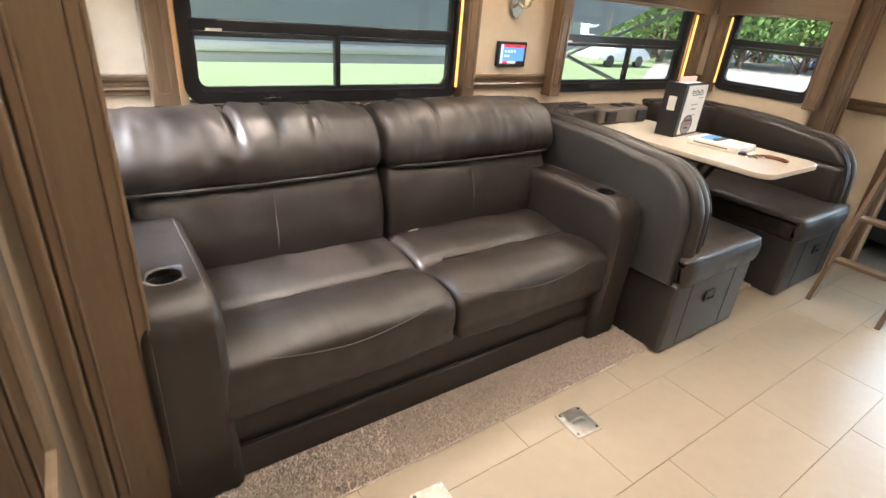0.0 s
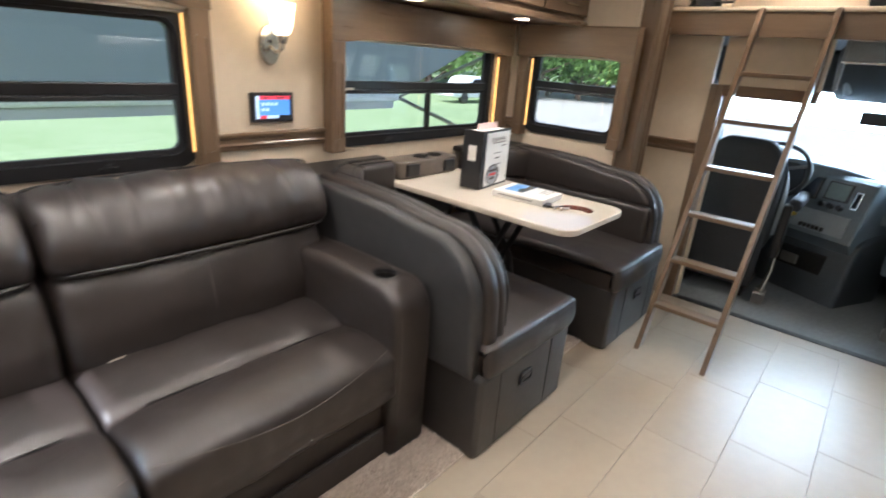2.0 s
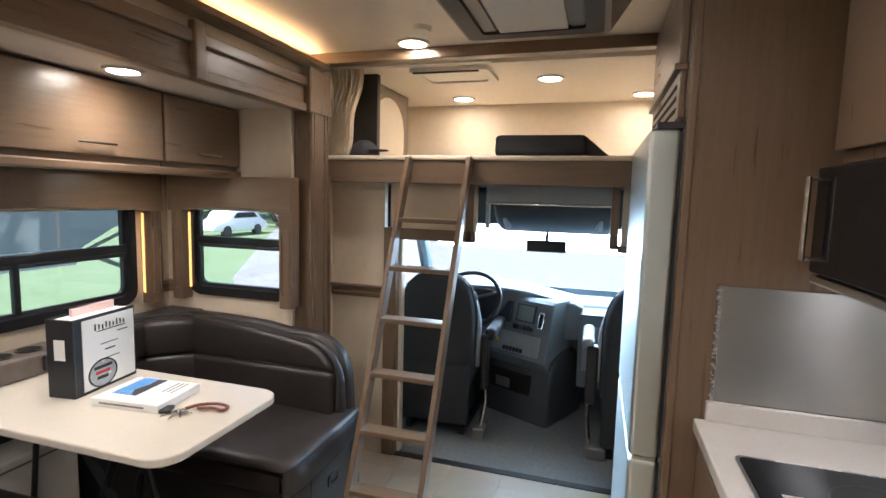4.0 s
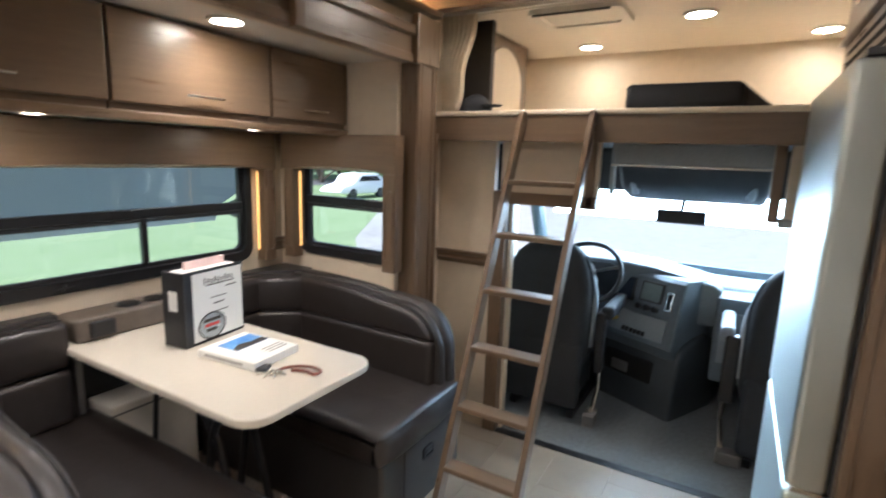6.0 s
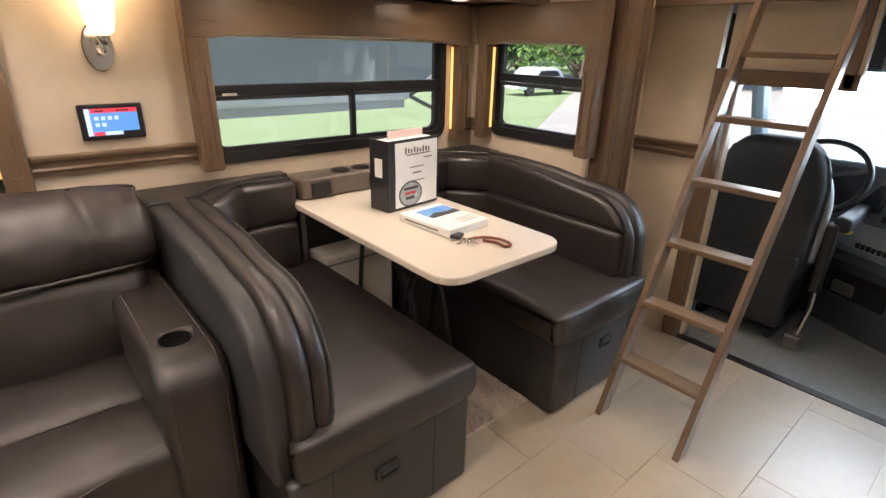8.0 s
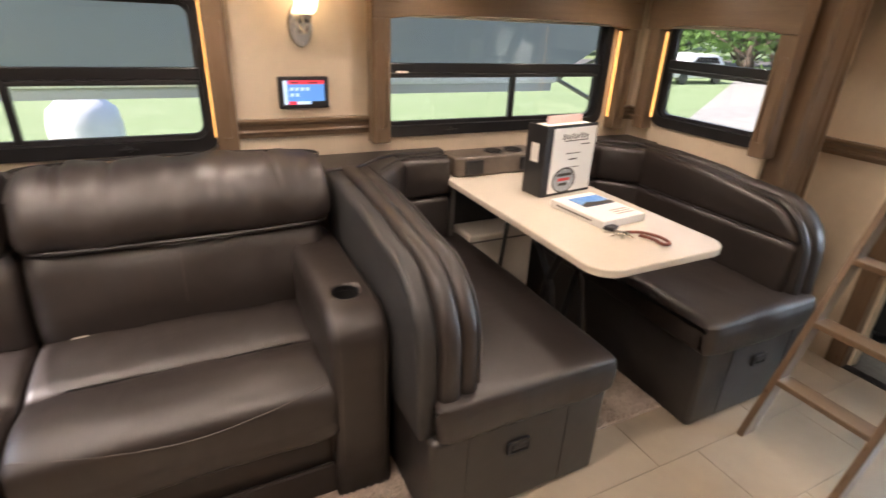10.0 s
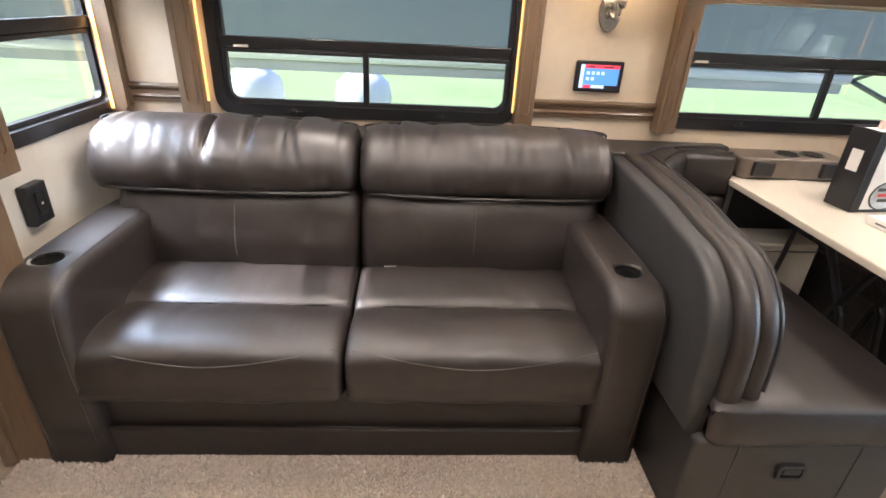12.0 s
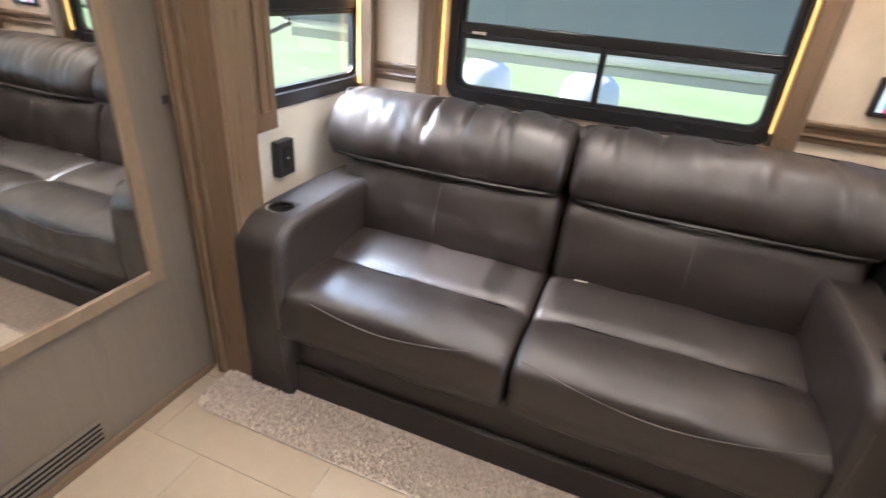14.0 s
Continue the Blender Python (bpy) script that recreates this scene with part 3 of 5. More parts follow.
trim("trim_cab_header", slab((PART_X - 0.012, 0.27, 1.282), (PART_X + 0.05, 0.725, 1.345), 0.004), M_woody, "stained wood header of the cab opening")
trim("trim_cab_upright", slab((PART_X - 0.012, 0.285, 1.288), (PART_X + 0.05, 0.325, 1.625), 0.004), M_wood, "stained wood upright beside the overhead opening")
trim("trim_cab_upright_2", slab((PART_X - 0.012, -0.455, 1.288), (PART_X + 0.05, -0.415, 1.625), 0.004), M_wood, "stained wood upright beside the overhead opening")
trim("trim_cab_sill", slab((PART_X - 0.012, -0.66, 1.27), (PART_X + 0.05, -0.455, 1.305), 0.004), M_woody, "stained wood rail below the cream panel")
trim("trim_threshold", slab((PART_X + 0.0, -0.62, -0.01), (PART_X + 0.05, 0.725, 0.004), 0.002), M_black, "black threshold strip between tile and cab carpet")
trim("baseboard_bulkhead", slab((BULK_X, 0.0, 0.0), (BULK_X + 0.012, 0.97, 0.03), 0.003), M_woody, "low stained base strip")
# ---- upholstery helpers ----
def cushion(profile, axis, a, b, round_end, n=24, puff=0.0, wrinkle=0.0, seed=0.0, folds=()):
    """A soft body: an outline pushed along an axis, drawn in at both ends, with a slight belly, wrinkles and folds.
    folds: (place along the axis, depth, width) creases that run round the body."""
    tmp = bmesh.new()
    put = {"x": lambda u, v, w: Vector((w, u, v)), "y": lambda u, v, w: Vector((u, w, v)), "z": lambda u, v, w: Vector((u, v, w))}[axis]
    m = len(profile)
    area = sum(profile[k][0] * profile[(k + 1) % m][1] - profile[(k + 1) % m][0] * profile[k][1] for k in range(m))
    sgn = 1 if area > 0 else -1
    nor = []
    for k in range(m):
        (x0, y0), (x1, y1) = profile[k - 1], profile[(k + 1) % m]
        d = math.hypot(x1 - x0, y1 - y0) or 1
        nor.append((sgn * (y1 - y0) / d, -sgn * (x1 - x0) / d))
    v_lo, v_hi = min(p[1] for p in profile), max(p[1] for p in profile)
    L = b - a
    st = [0, 0.15, 0.35, 0.6, 1.0]
    ws = [a + round_end * s for s in st] + [a + round_end + (L - 2 * round_end) * k / n for k in range(1, n)] + [b - round_end * s for s in st[::-1]]
    rings = []
    for w in ws:
        e = min(w - a, b - w)
        inset = round_end - math.sqrt(max(0, round_end ** 2 - (round_end - e) ** 2)) if e < round_end else 0
        f = (w - a) / L
        belly = puff * (1 - (2 * f - 1) ** 4)
        ring = []
        for k in range(m):
            off = -inset + belly
            if wrinkle and inset < round_end * 0.7:
                off += wrinkle * noise.noise(Vector((w * 9 + seed, profile[k][0] * 7, profile[k][1] * 7))) + 0.4 * wrinkle * noise.noise(Vector((w * 26 + seed, profile[k][0] * 9, profile[k][1] * 9)))
            for p, depth, wd in folds:
                up = max(0.0, (profile[k][1] - v_lo) / (v_hi - v_lo) - 0.25) / 0.75
                off -= depth * up * up * math.exp(-((w + 0.05 * up * math.sin(40 * p) - p) / wd) ** 2)
            ring.append(tmp.verts.new(put(profile[k][0] + nor[k][0] * off, profile[k][1] + nor[k][1] * off, w)))
        rings.append(ring)
    for p, q in zip(rings, rings[1:]):
        for k in range(m):
            tmp.faces.new((p[k], p[(k + 1) % m], q[(k + 1) % m], q[k]))
    tmp.faces.new(rings[0][::-1]), tmp.faces.new(rings[-1])
    return tmp


def smooth_line(pts, n=6):
    """A closed outline rounded through its points (Catmull-Rom)."""
    m, out = len(pts), []
    for k in range(m):
        p0, p1, p2, p3 = (Vector((*pts[(k + d) % m], 0)) for d in (-1, 0, 1, 2))
        for s in range(n):
            t = s / n
            q = 0.5 * (2 * p1 + (p2 - p0) * t + (2 * p0 - 5 * p1 + 4 * p2 - p3) * t * t + (3 * p1 - p0 - 3 * p2 + p3) * t ** 3)
            out.append((q.x, q.y))
    return out


def open_line(pts, n=6):
    out = []
    for k in range(len(pts) - 1):
        p0, p1, p2, p3 = (Vector(pts[min(max(k + d, 0), len(pts) - 1)]) for d in (-1, 0, 1, 2))
        for s in range(n):
            t = s / n
            out.append(0.5 * (2 * p1 + (p2 - p0) * t + (2 * p0 - 5 * p1 + 4 * p2 - p3) * t * t + (3 * p1 - p0 - 3 * p2 + p3) * t ** 3))
    return out + [Vector(pts[-1])]


# ---- sofa ----
sofa = thing("sofa", (1.0, 1.5, 0.012), "dark charcoal-brown leather two-seat sleeper sofa with cup-holder arms, below the window", "sofa")
part("base", slab((0.23, 1.008, 0.03), (1.80, 1.86, 0.28), 0.012), M_leather, sofa)
part("base_panel", slab((0.235, 0.990, 0.012), (1.795, 1.010, 0.132), 0.009, 3), M_leather, sofa)
part("base_piping", tube([(0.236, 0.993, 0.139), (1.794, 0.993, 0.139)], 0.0045), M_welt, sofa)
back_frame = smooth_line([(1.60, 0.30), (1.66, 0.60), (1.76, 0.88), (1.85, 0.89), (1.89, 0.60), (1.88, 0.30)], 4)
part("back_frame", cushion(back_frame, "x", 0.13, 1.92, 0.03, 8), M_leather, sofa, smooth=True)
seat_prof = smooth_line([(0.985, 0.272), (0.962, 0.33), (0.957, 0.40), (0.975, 0.440), (1.03, 0.461), (1.12, 0.466), (1.195, 0.452), (1.225, 0.446), (1.27, 0.462), (1.37, 0.473), (1.47, 0.472), (1.57, 0.462), (1.60, 0.38), (1.58, 0.275), (1.3, 0.265)], 5)
lumb_prof = smooth_line([(1.475, 0.45), (1.466, 0.54), (1.488, 0.63), (1.515, 0.70), (1.56, 0.752), (1.64, 0.765), (1.72, 0.74), (1.71, 0.55), (1.62, 0.42), (1.53, 0.415)], 5)
head_prof = smooth_line([(1.522, 0.744), (1.496, 0.785), (1.508, 0.855), (1.560, 0.922), (1.640, 0.954), (1.735, 0.946), (1.785, 0.87), (1.77, 0.77), (1.67, 0.728), (1.575, 0.728)], 5)
for s, (x0, x1, h0, h1) in enumerate(((0.215, 1.005, 0.070, 1.000), (1.012, 1.80, 1.008, 1.935))):
    seat = part("seat_cushion", cushion(seat_prof, "x", x0, x1, 0.03, 40, 0.008, 0.006, 3.1 * s), M_leather, sofa, smooth=True)
    part("seat_stitch", tube(open_line([(x0 + 0.02, 0.990, 0.452), (x0 + 0.2, 0.956, 0.430), ((x0 + x1) / 2, 0.948, 0.412), (x1 - 0.2, 0.956, 0.430), (x1 - 0.02, 0.990, 0.452)], 6), 0.0022, 5), M_stitch, seat)
    part("seat_tuck", tube(open_line([(x0 + 0.10, 1.222, 0.4555), ((x0 + x1) / 2, 1.222, 0.4535), (x1 - 0.08, 1.222, 0.4555)], 6), 0.0026, 5), M_welt, seat)
    l0, l1 = (0.145 if s == 0 else x0), (x1 if s == 0 else 1.90)
    lum = part("lumbar_cushion", cushion(lumb_prof, "x", l0, l1, 0.045, 36, 0.01, 0.008, 7.7 + s), M_leather, sofa, smooth=True)
    part("stitch_line", tube(open_line([(l0 + 0.42, 1.462, 0.50), (l0 + 0.42, 1.458, 0.57), (l0 + 0.421, 1.478, 0.64), (l0 + 0.421, 1.500, 0.70)], 4), 0.0018, 5), M_stitch, lum)
    folds = [(h0 + (h1 - h0) * f, d, w) for f, d, w in ((0.05, 0.006, 0.02), (0.43, 0.030, 0.014), (0.475, 0.016, 0.010), (0.55, 0.018, 0.010), (0.62, 0.016, 0.012), (0.70, 0.012, 0.010), (0.80, 0.022, 0.012), (0.93, 0.010, 0.012))] if s == 0 else [(h0 + (h1 - h0) * f, d, w) for f, d, w in ((0.07, 0.010, 0.012), (0.17, 0.016, 0.010), (0.25, 0.012, 0.012), (0.50, 0.004, 0.03), (0.84, 0.010, 0.010), (0.93, 0.010, 0.012))]
    head = part("head_cushion", cushion(head_prof, "x", h0, h1, 0.05, 120, 0.012, 0.010, 13.0 + 2 * s, folds), M_leather, sofa, smooth=True)
    part("piping", tube(open_line([(h0 + 0.015, 1.60, 0.745), (h0 + 0.05, 1.512, 0.746), (h0 + 0.3, 1.497, 0.742), (h1 - 0.3, 1.497, 0.742), (h1 - 0.05, 1.512, 0.746), (h1 - 0.015, 1.60, 0.745)], 6), 0.0075, 6), M_welt, head)
    part("piping", tube(open_line([(h0 + 0.01, 1.555, 0.89), (h0 + 0.016, 1.635, 0.935), (h0 + 0.05, 1.69, 0.957), ((h0 + h1) / 2, 1.72, 0.963), (h1 - 0.05, 1.69, 0.957), (h1 - 0.016, 1.635, 0.935), (h1 - 0.01, 1.555, 0.89)], 6), 0.0045, 6), M_welt, head)
arm_prof = [(1.78, 0.02), (1.78, 0.60)] + [(1.70, 0.645), (1.55, 0.664), (1.35, 0.668), (1.16, 0.667)] + arc(1.060, 0.560, 0.106, 84, 180, 10) + [(0.950, 0.42), (0.957, 0.20), (0.964, 0.0)]
ACY = 1.105
for x0, x1, cx in ((0.080, 0.272, 0.168), (1.775, 1.955, 1.862)):
    arm = part("armrest", cushion(arm_prof, "x", x0, x1, 0.034, 6, 0.004), M_leather, sofa, smooth=True)
    for xe in (x0 + 0.026, x1 - 0.026):
        part("arm_stitch", tube(open_line([(xe, 0.958, 0.10), (xe, 0.947, 0.42), (xe, 0.955, 0.575), (xe, 0.992, 0.643), (xe, 1.07, 0.667), (xe, 1.40, 0.671), (xe, 1.60, 0.662)], 5), 0.0014, 5), M_stitch, arm)
    ring_at = lambda q: [(cx + q * math.cos(2 * math.pi * k / 28), ACY + q * math.sin(2 * math.pi * k / 28)) for k in range(28)]
    cup = part("cup_holder", ring_prism(ring_at(0.050), ring_at(0.041), "z", 0.655, 0.6695), M_chrome if cx < 1 else M_black, arm)
    carve(arm, tube([(cx, ACY, 0.585), (cx, ACY, 0.72)], 0.043, 28))
    well = ring_prism(ring_at(0.0428), ring_at(0.0405), "z", 0.590, 0.652)
    tube([(cx, ACY, 0.586), (cx, ACY, 0.592)], 0.042, 28, well)
    part("cup_well", well, M_pit, cup)
part("tag", slab((1.10, 1.455, 0.472), (1.145, 1.463, 0.482)), M_white, sofa, "small white fabric tag")

# ---- dinette ----
def bench(name, m, label):
    """A booth bench: box base, seat cushion, back panel, back rolls and a corner pad. Built towards +x; m = -1 mirrors it about the table."""
    X = (lambda x: x) if m > 0 else (lambda x: 5.70 - x)
    b = thing(name, (X(2.28), 1.3, 0.012), label, "bench", "dinette benches")
    def P(n, bm, material, par=b, lab="", sm=False):
        if m < 0:
            for v in bm.verts:
                v.co.x = 5.70 - v.co.x
        return part(n, bm, material, par, lab, sm)
    P("base", slab((1.985, 0.738, 0.004), (2.615, 1.86, 0.352), 0.022, 4), M_leather2, sm=True)
    for xs in (2.105, 2.46):
        P("base_seam", tube([(xs, 0.7375, 0.02), (xs, 0.7375, 0.335)], 0.0018, 5), M_welt)
    P("base_piping", tube([(2.615, 0.76, 0.345), (2.615, 1.84, 0.345)], 0.004, 6), M_welt)
    seat = P("seat_cushion", cushion(smooth_line([(0.745, 0.340), (0.729, 0.365), (0.725, 0.41), (0.733, 0.448), (0.765, 0.470), (1.0, 0.476), (1.4, 0.474), (1.80, 0.470), (1.86, 0.44), (1.86, 0.36), (1.6, 0.345), (1.2, 0.342), (0.85, 0.340), (0.765, 0.338)], 4), "x", 2.006, 2.640, 0.034, 18, 0.006 if m > 0 else 0.014, 0.004, 21.0 + m), M_leather, sm=True)
    P("stitch_line", tube(open_line([(2.03, 0.746, 0.463), (2.2, 0.742, 0.464), (2.45, 0.742, 0.464), (2.61, 0.746, 0.463)], 4), 0.002, 5), M_stitch, seat)
    top = lambda d, f=0.0: [(1.70, 0.40), (1.70, 0.886 - d), (1.50, 0.884 - d), (1.25, 0.872 - d), (1.08, 0.848 - d)] + arc(1.005 + f, 0.60, 0.244 - d, 80, 176, 9)[1:] + [(0.756 + f + d, 0.50), (0.748 + f + d, 0.345), (1.2, 0.335)]
    P("back_panel", cushion(top(0.016, 0.01), "x", 1.960, 2.028, 0.022, 4), M_panel, lab="matte charcoal fabric-backed outer panel", sm=True)
    roll = P("back_roll", cushion([(u, max(v, 0.352)) for u, v in top(0.004)], "x", 2.020, 2.086, 0.028, 6, 0.005), M_leather, sm=True)
    roll2 = P("back_roll", cushion([(u, max(v, 0.40)) for u, v in top(0.013)], "x", 2.080, 2.142, 0.028, 6, 0.005), M_leather, sm=True)
    P("piping", tube(open_line([(2.137, u, v) for u, v in top(0.016)[1:-2]], 3), 0.0055, 6), M_welt, roll2)
    # two stacked pads on the seat side, the upper one rounded at its free end
    P("back_pad", slab((2.09, 0.80 if m < 0 else 0.86, 0.462), (2.178 if m < 0 else 2.136, 1.62, 0.690), 0.030, 5), M_leather, sm=True)
    P("back_pad", prism([(1.62, 0.686), (1.62, 0.876)] + [(1.25, 0.858), (1.08, 0.834)] + arc(1.005, 0.60, 0.222 if m < 0 else 0.17, 82, 156, 6)[1:], "x", 2.08, 2.170 if m < 0 else 2.132, 0.024, 5), M_leather, sm=True)
    P("back_seam", tube([(2.140 if m > 0 else 2.166, 0.82 if m < 0 else 0.88, 0.688), (2.142 if m > 0 else 2.168, 1.60, 0.690)], 0.004, 6), M_welt, roll2)
    # the corner: a slanted pad and a pad along the wall
    for z0, z1 in ((0.475, 0.690), (0.692, 0.868)):
        P("corner_pad", prism([(2.11, 1.60), (2.172, 1.60), (2.315, 1.755), (2.315, 1.88), (2.11, 1.88)], "z", z0, z1, 0.024, 4), M_leather, sm=True)
        P("wall_pad", slab((2.300, 1.752, z0), (2.535, 1.88, z1), 0.028, 4), M_leather, sm=True)
    P("piping", tube(open_line([(2.140, 1.60, 0.868), (2.175, 1.66, 0.869), (2.305, 1.788, 0.870), (2.42, 1.792, 0.870), (2.525, 1.792, 0.868)], 5), 0.0048, 6), M_welt)
    P("ledge", prism([(1.962, 1.69), (2.08, 1.69), (2.20, 1.80), (2.30, 1.852), (2.54, 1.852), (2.54, 1.915), (1.962, 1.915)], "z", 0.85, 0.880, 0.008, 3), M_leather2, lab="flat padded ledge along the wall")
    latch = P("latch_plate", ring_prism(round_rect(2.240, 0.212, 2.322, 0.268, 0.012, 3), round_rect(2.250, 0.222, 2.312, 0.258, 0.006, 3), "y", 0.729, 0.741), M_black)
    P("latch_pocket", slab((2.248, 0.733, 0.220), (2.314, 0.7385, 0.260)), M_pit, latch)
    P("latch_pull", slab((2.254, 0.727, 0.236), (2.308, 0.737, 0.258), 0.004), M_black, latch)
    return b


bench("dinette_bench", 1, "charcoal leather booth bench backing onto the sofa, with a curved backrest")
bench("dinette_bench", -1, "charcoal leather booth bench at the cab end, with a curved backrest")

table = thing("dinette_table", (2.84, 1.4, 0.012), "white laminate dinette table with rounded corners on a black folding leg", "table")
part("tabletop", prism(round_rect(2.520, 0.762, 3.085, 1.86, 0.085, 7), "z", 0.742, 0.770, 0.006, 3), M_table, table, smooth=False)
part("wall_bracket", slab((2.60, 1.855, 0.66), (3.08, 1.880, 0.742), 0.004), M_black, table)
part("side_support", slab((2.56, 1.80, 0.40), (2.585, 1.86, 0.742), 0.004), M_grey, table)
for s in (0.0, 0.16):
    part("leg_strut", tube([(2.76 + s, 1.50, 0.742), (2.80 + s, 1.30, 0.40), (2.82 + s, 1.22, 0.02)], 0.016, 8), M_black, table)
    part("leg_strut", tube([(2.76 + s, 1.16, 0.742), (2.80 + s, 1.34, 0.40), (2.83 + s, 1.44, 0.02)], 0.016, 8), M_black, table)
part("leg_foot", slab((2.78, 1.16, 0.006), (3.03, 1.50, 0.03), 0.006), M_black, table)
part("leg_brace", tube([(2.72, 1.62, 0.10), (2.74, 1.58, 0.62)], 0.010, 8), M_black, table)
# Black sheet added in place of the deep shade under the table.
setting("wall_panel_table", slab((2.545, 1.882, 0.012), (3.155, 1.918, 0.740), 0.003), M_black, "flat black sheet on the wall that puts in the shade under the dinette table", "panel")
box = thing("wall_box", (2.75, 1.8, 0.012), "off-white equipment box under the table against the wall", "box")
part("body", slab((2.62, 1.70, 0.012), (2.98, 1.880, 0.50), 0.010), M_white, box)
part("lid_seam", slab((2.621, 1.697, 0.462), (2.979, 1.702, 0.470)), M_grey, box)

console = thing("cup_console", (2.78, 1.85, 0.77), "taupe leather console with cup holders at the table end", "console")
part("body", prism(round_rect(2.552, 1.755, 3.02, 1.916, 0.03, 4), "z", 0.771, 0.862, 0.012, 3), M_taupe, console, smooth=True)
part("usb_box", slab((2.60, 1.738, 0.785), (2.69, 1.780, 0.848), 0.006), M_black, console)
for cx in (2.79, 2.90):
    cup = part("cup_ring", tube([(cx, 1.835, 0.860), (cx, 1.835, 0.866)], 0.047, 24), M_black, console)
    # Flush disc; the shade down in the cup is only its colour.
    part("cup_well", tube([(cx, 1.835, 0.8655), (cx, 1.835, 0.8675)], 0.039, 24), M_pit, cup)
part("outlet_box", slab((2.895, 1.738, 0.785), (2.975, 1.780, 0.848), 0.006), M_black, console)

# ---- upper cabinets of the slide-out ----
CAB_Y, CAB_Z = 1.43, 1.62
def upper_cabinet(x0, x1, lab):
    c = thing("upper_cabinet", ((x0 + x1) / 2, 1.7, CAB_Z), lab, "cabinet", "slide-out upper cabinets")
    part("body", slab((x0 + 0.002, CAB_Y + 0.022, CAB_Z), (x1 - 0.002, WALL_Y - 0.004, SLIDE_TOP - 0.004), 0.003), M_woodh, c)
    door = part("door", slab((x0 + 0.006, CAB_Y, CAB_Z + 0.028), (x1 - 0.006, CAB_Y + 0.021, SLIDE_TOP - 0.012), 0.004), M_woodh, c)
    m = (x0 + x1) / 2
    h = part("handle", tube([(m - 0.075, CAB_Y - 0.022, CAB_Z + 0.072), (m + 0.075, CAB_Y - 0.022, CAB_Z + 0.072)], 0.005, 8), M_chrome, door, "brushed nickel bar handle")
    return c


for x0, x1 in ((0.02, 0.65), (0.65, 1.29), (1.29, 1.93), (1.93, 2.575), (2.575, 3.215), (3.215, 3.695)):
    upper_cabinet(x0, x1, "dark stained upper cabinet with a nickel bar handle")
trim("trim_light_rail", slab((0.0, CAB_Y - 0.006, CAB_Z - 0.030), (3.697, CAB_Y + 0.022, CAB_Z + 0.004), 0.008, 3), M_woodh, "rounded light rail under the upper cabinets")
trim("trim_cabinet_bottom", slab((0.0, CAB_Y + 0.024, CAB_Z - 0.012), (3.697, WALL_Y - 0.002, CAB_Z - 0.001)), M_woodh, "stained underside of the upper cabinets")


def downlight(x, y, z, r=0.042, watts=0.0, label="round warm recessed downlight with a white rim"):
    d = thing("downlight", (x, y, z), label, "light", "downlights")
    circ = lambda q: [(x + q * math.cos(2 * math.pi * k / 24), y + q * math.sin(2 * math.pi * k / 24)) for k in range(24)]
    part("rim", ring_prism(circ(r * 1.28), circ(r), "z", z - 0.010, z), M_white, d)
    part("lens", tube([(x, y, z - 0.007), (x, y, z - 0.002)], r, 24), M_bulb, d, smooth=False)
    if watts:
        lamp = new("downlight_lamp", bpy.data.lights.new("downlight_lamp", 'SPOT'))
        lamp.data.energy, lamp.data.color, lamp.data.spot_size, lamp.data.spot_blend, lamp.data.shadow_soft_size = watts, (1.0, 0.87, 0.70), radians(150), 0.9, r
        lamp.matrix_world = look((x, y, z - 0.02), (x, y, 0))
    return d


# The first two are added by guess, in step with the other two.
for x in (0.75, 1.60, 2.44, 3.28):
    downlight(x, 1.60, CAB_Z - 0.012, 0.040, 2.2)
# The first is added out of view, to match the second.
for x in (0.95, 2.89):
    downlight(x, 1.27, SLIDE_TOP, 0.052, 6.0)
# ---- ladder to the bunk ----
ladder = thing("ladder", (3.29, 0.5, 0.0), "stained wooden bunk ladder leaning against the bunk fascia", "ladder")
LADDER_Z = 1.728
def ladder_at(side, f):
    y0, y1 = ((0.630, 0.606), (0.298, 0.280))[side]
    return Vector((3.290 + 0.695 * f, y0 + (y1 - y0) * f, LADDER_Z * f))
for side in (0, 1):
    a, b = ladder_at(side, 0), ladder_at(side, 1)
    d = (b - a).normalized()
    n = Vector((0, 1, 0)).cross(d).normalized()
    w = n.cross(d).normalized()
    bm = bmesh.new()
    ring = lambda c: [bm.verts.new(c + n * p * 0.036 + w * q * 0.0125) for p, q in ((-1, -1), (1, -1), (1, 1), (-1, 1))]
    lo = [bm.verts.new(Vector((a.x + p * 0.036 * 1.05, a.y + q * 0.0125, 0.0))) for p, q in ((-1, 1), (1, 1), (1, -1), (-1, -1))]
    hi = [bm.verts.new(Vector((b.x + p * 0.036 * 1.0 - (0.006 if p > 0 else 0), b.y + q * 0.0125, b.z))) for p, q in ((-1, 1), (1, 1), (1, -1), (-1, -1))]
    for k in range(4):
        bm.faces.new((lo[k], lo[(k + 1) % 4], hi[(k + 1) % 4], hi[k]))
    bm.faces.new(lo), bm.faces.new(hi)
    bmesh.ops.recalc_face_normals(bm, faces=bm.faces)
    bmesh.ops.bevel(bm, geom=bm.edges[:], offset=0.004, segments=2, affect='EDGES', profile=0.5)
    rail_ob = part("side_rail", bm, M_wood, ladder)
    part("hook", tube([b + Vector((0.0, 0, -0.006)), b + Vector((0.02, 0, 0.006)), b + Vector((0.05, 0, 0.004))], 0.007, 8), M_black, rail_ob, "black rubber-covered hook")
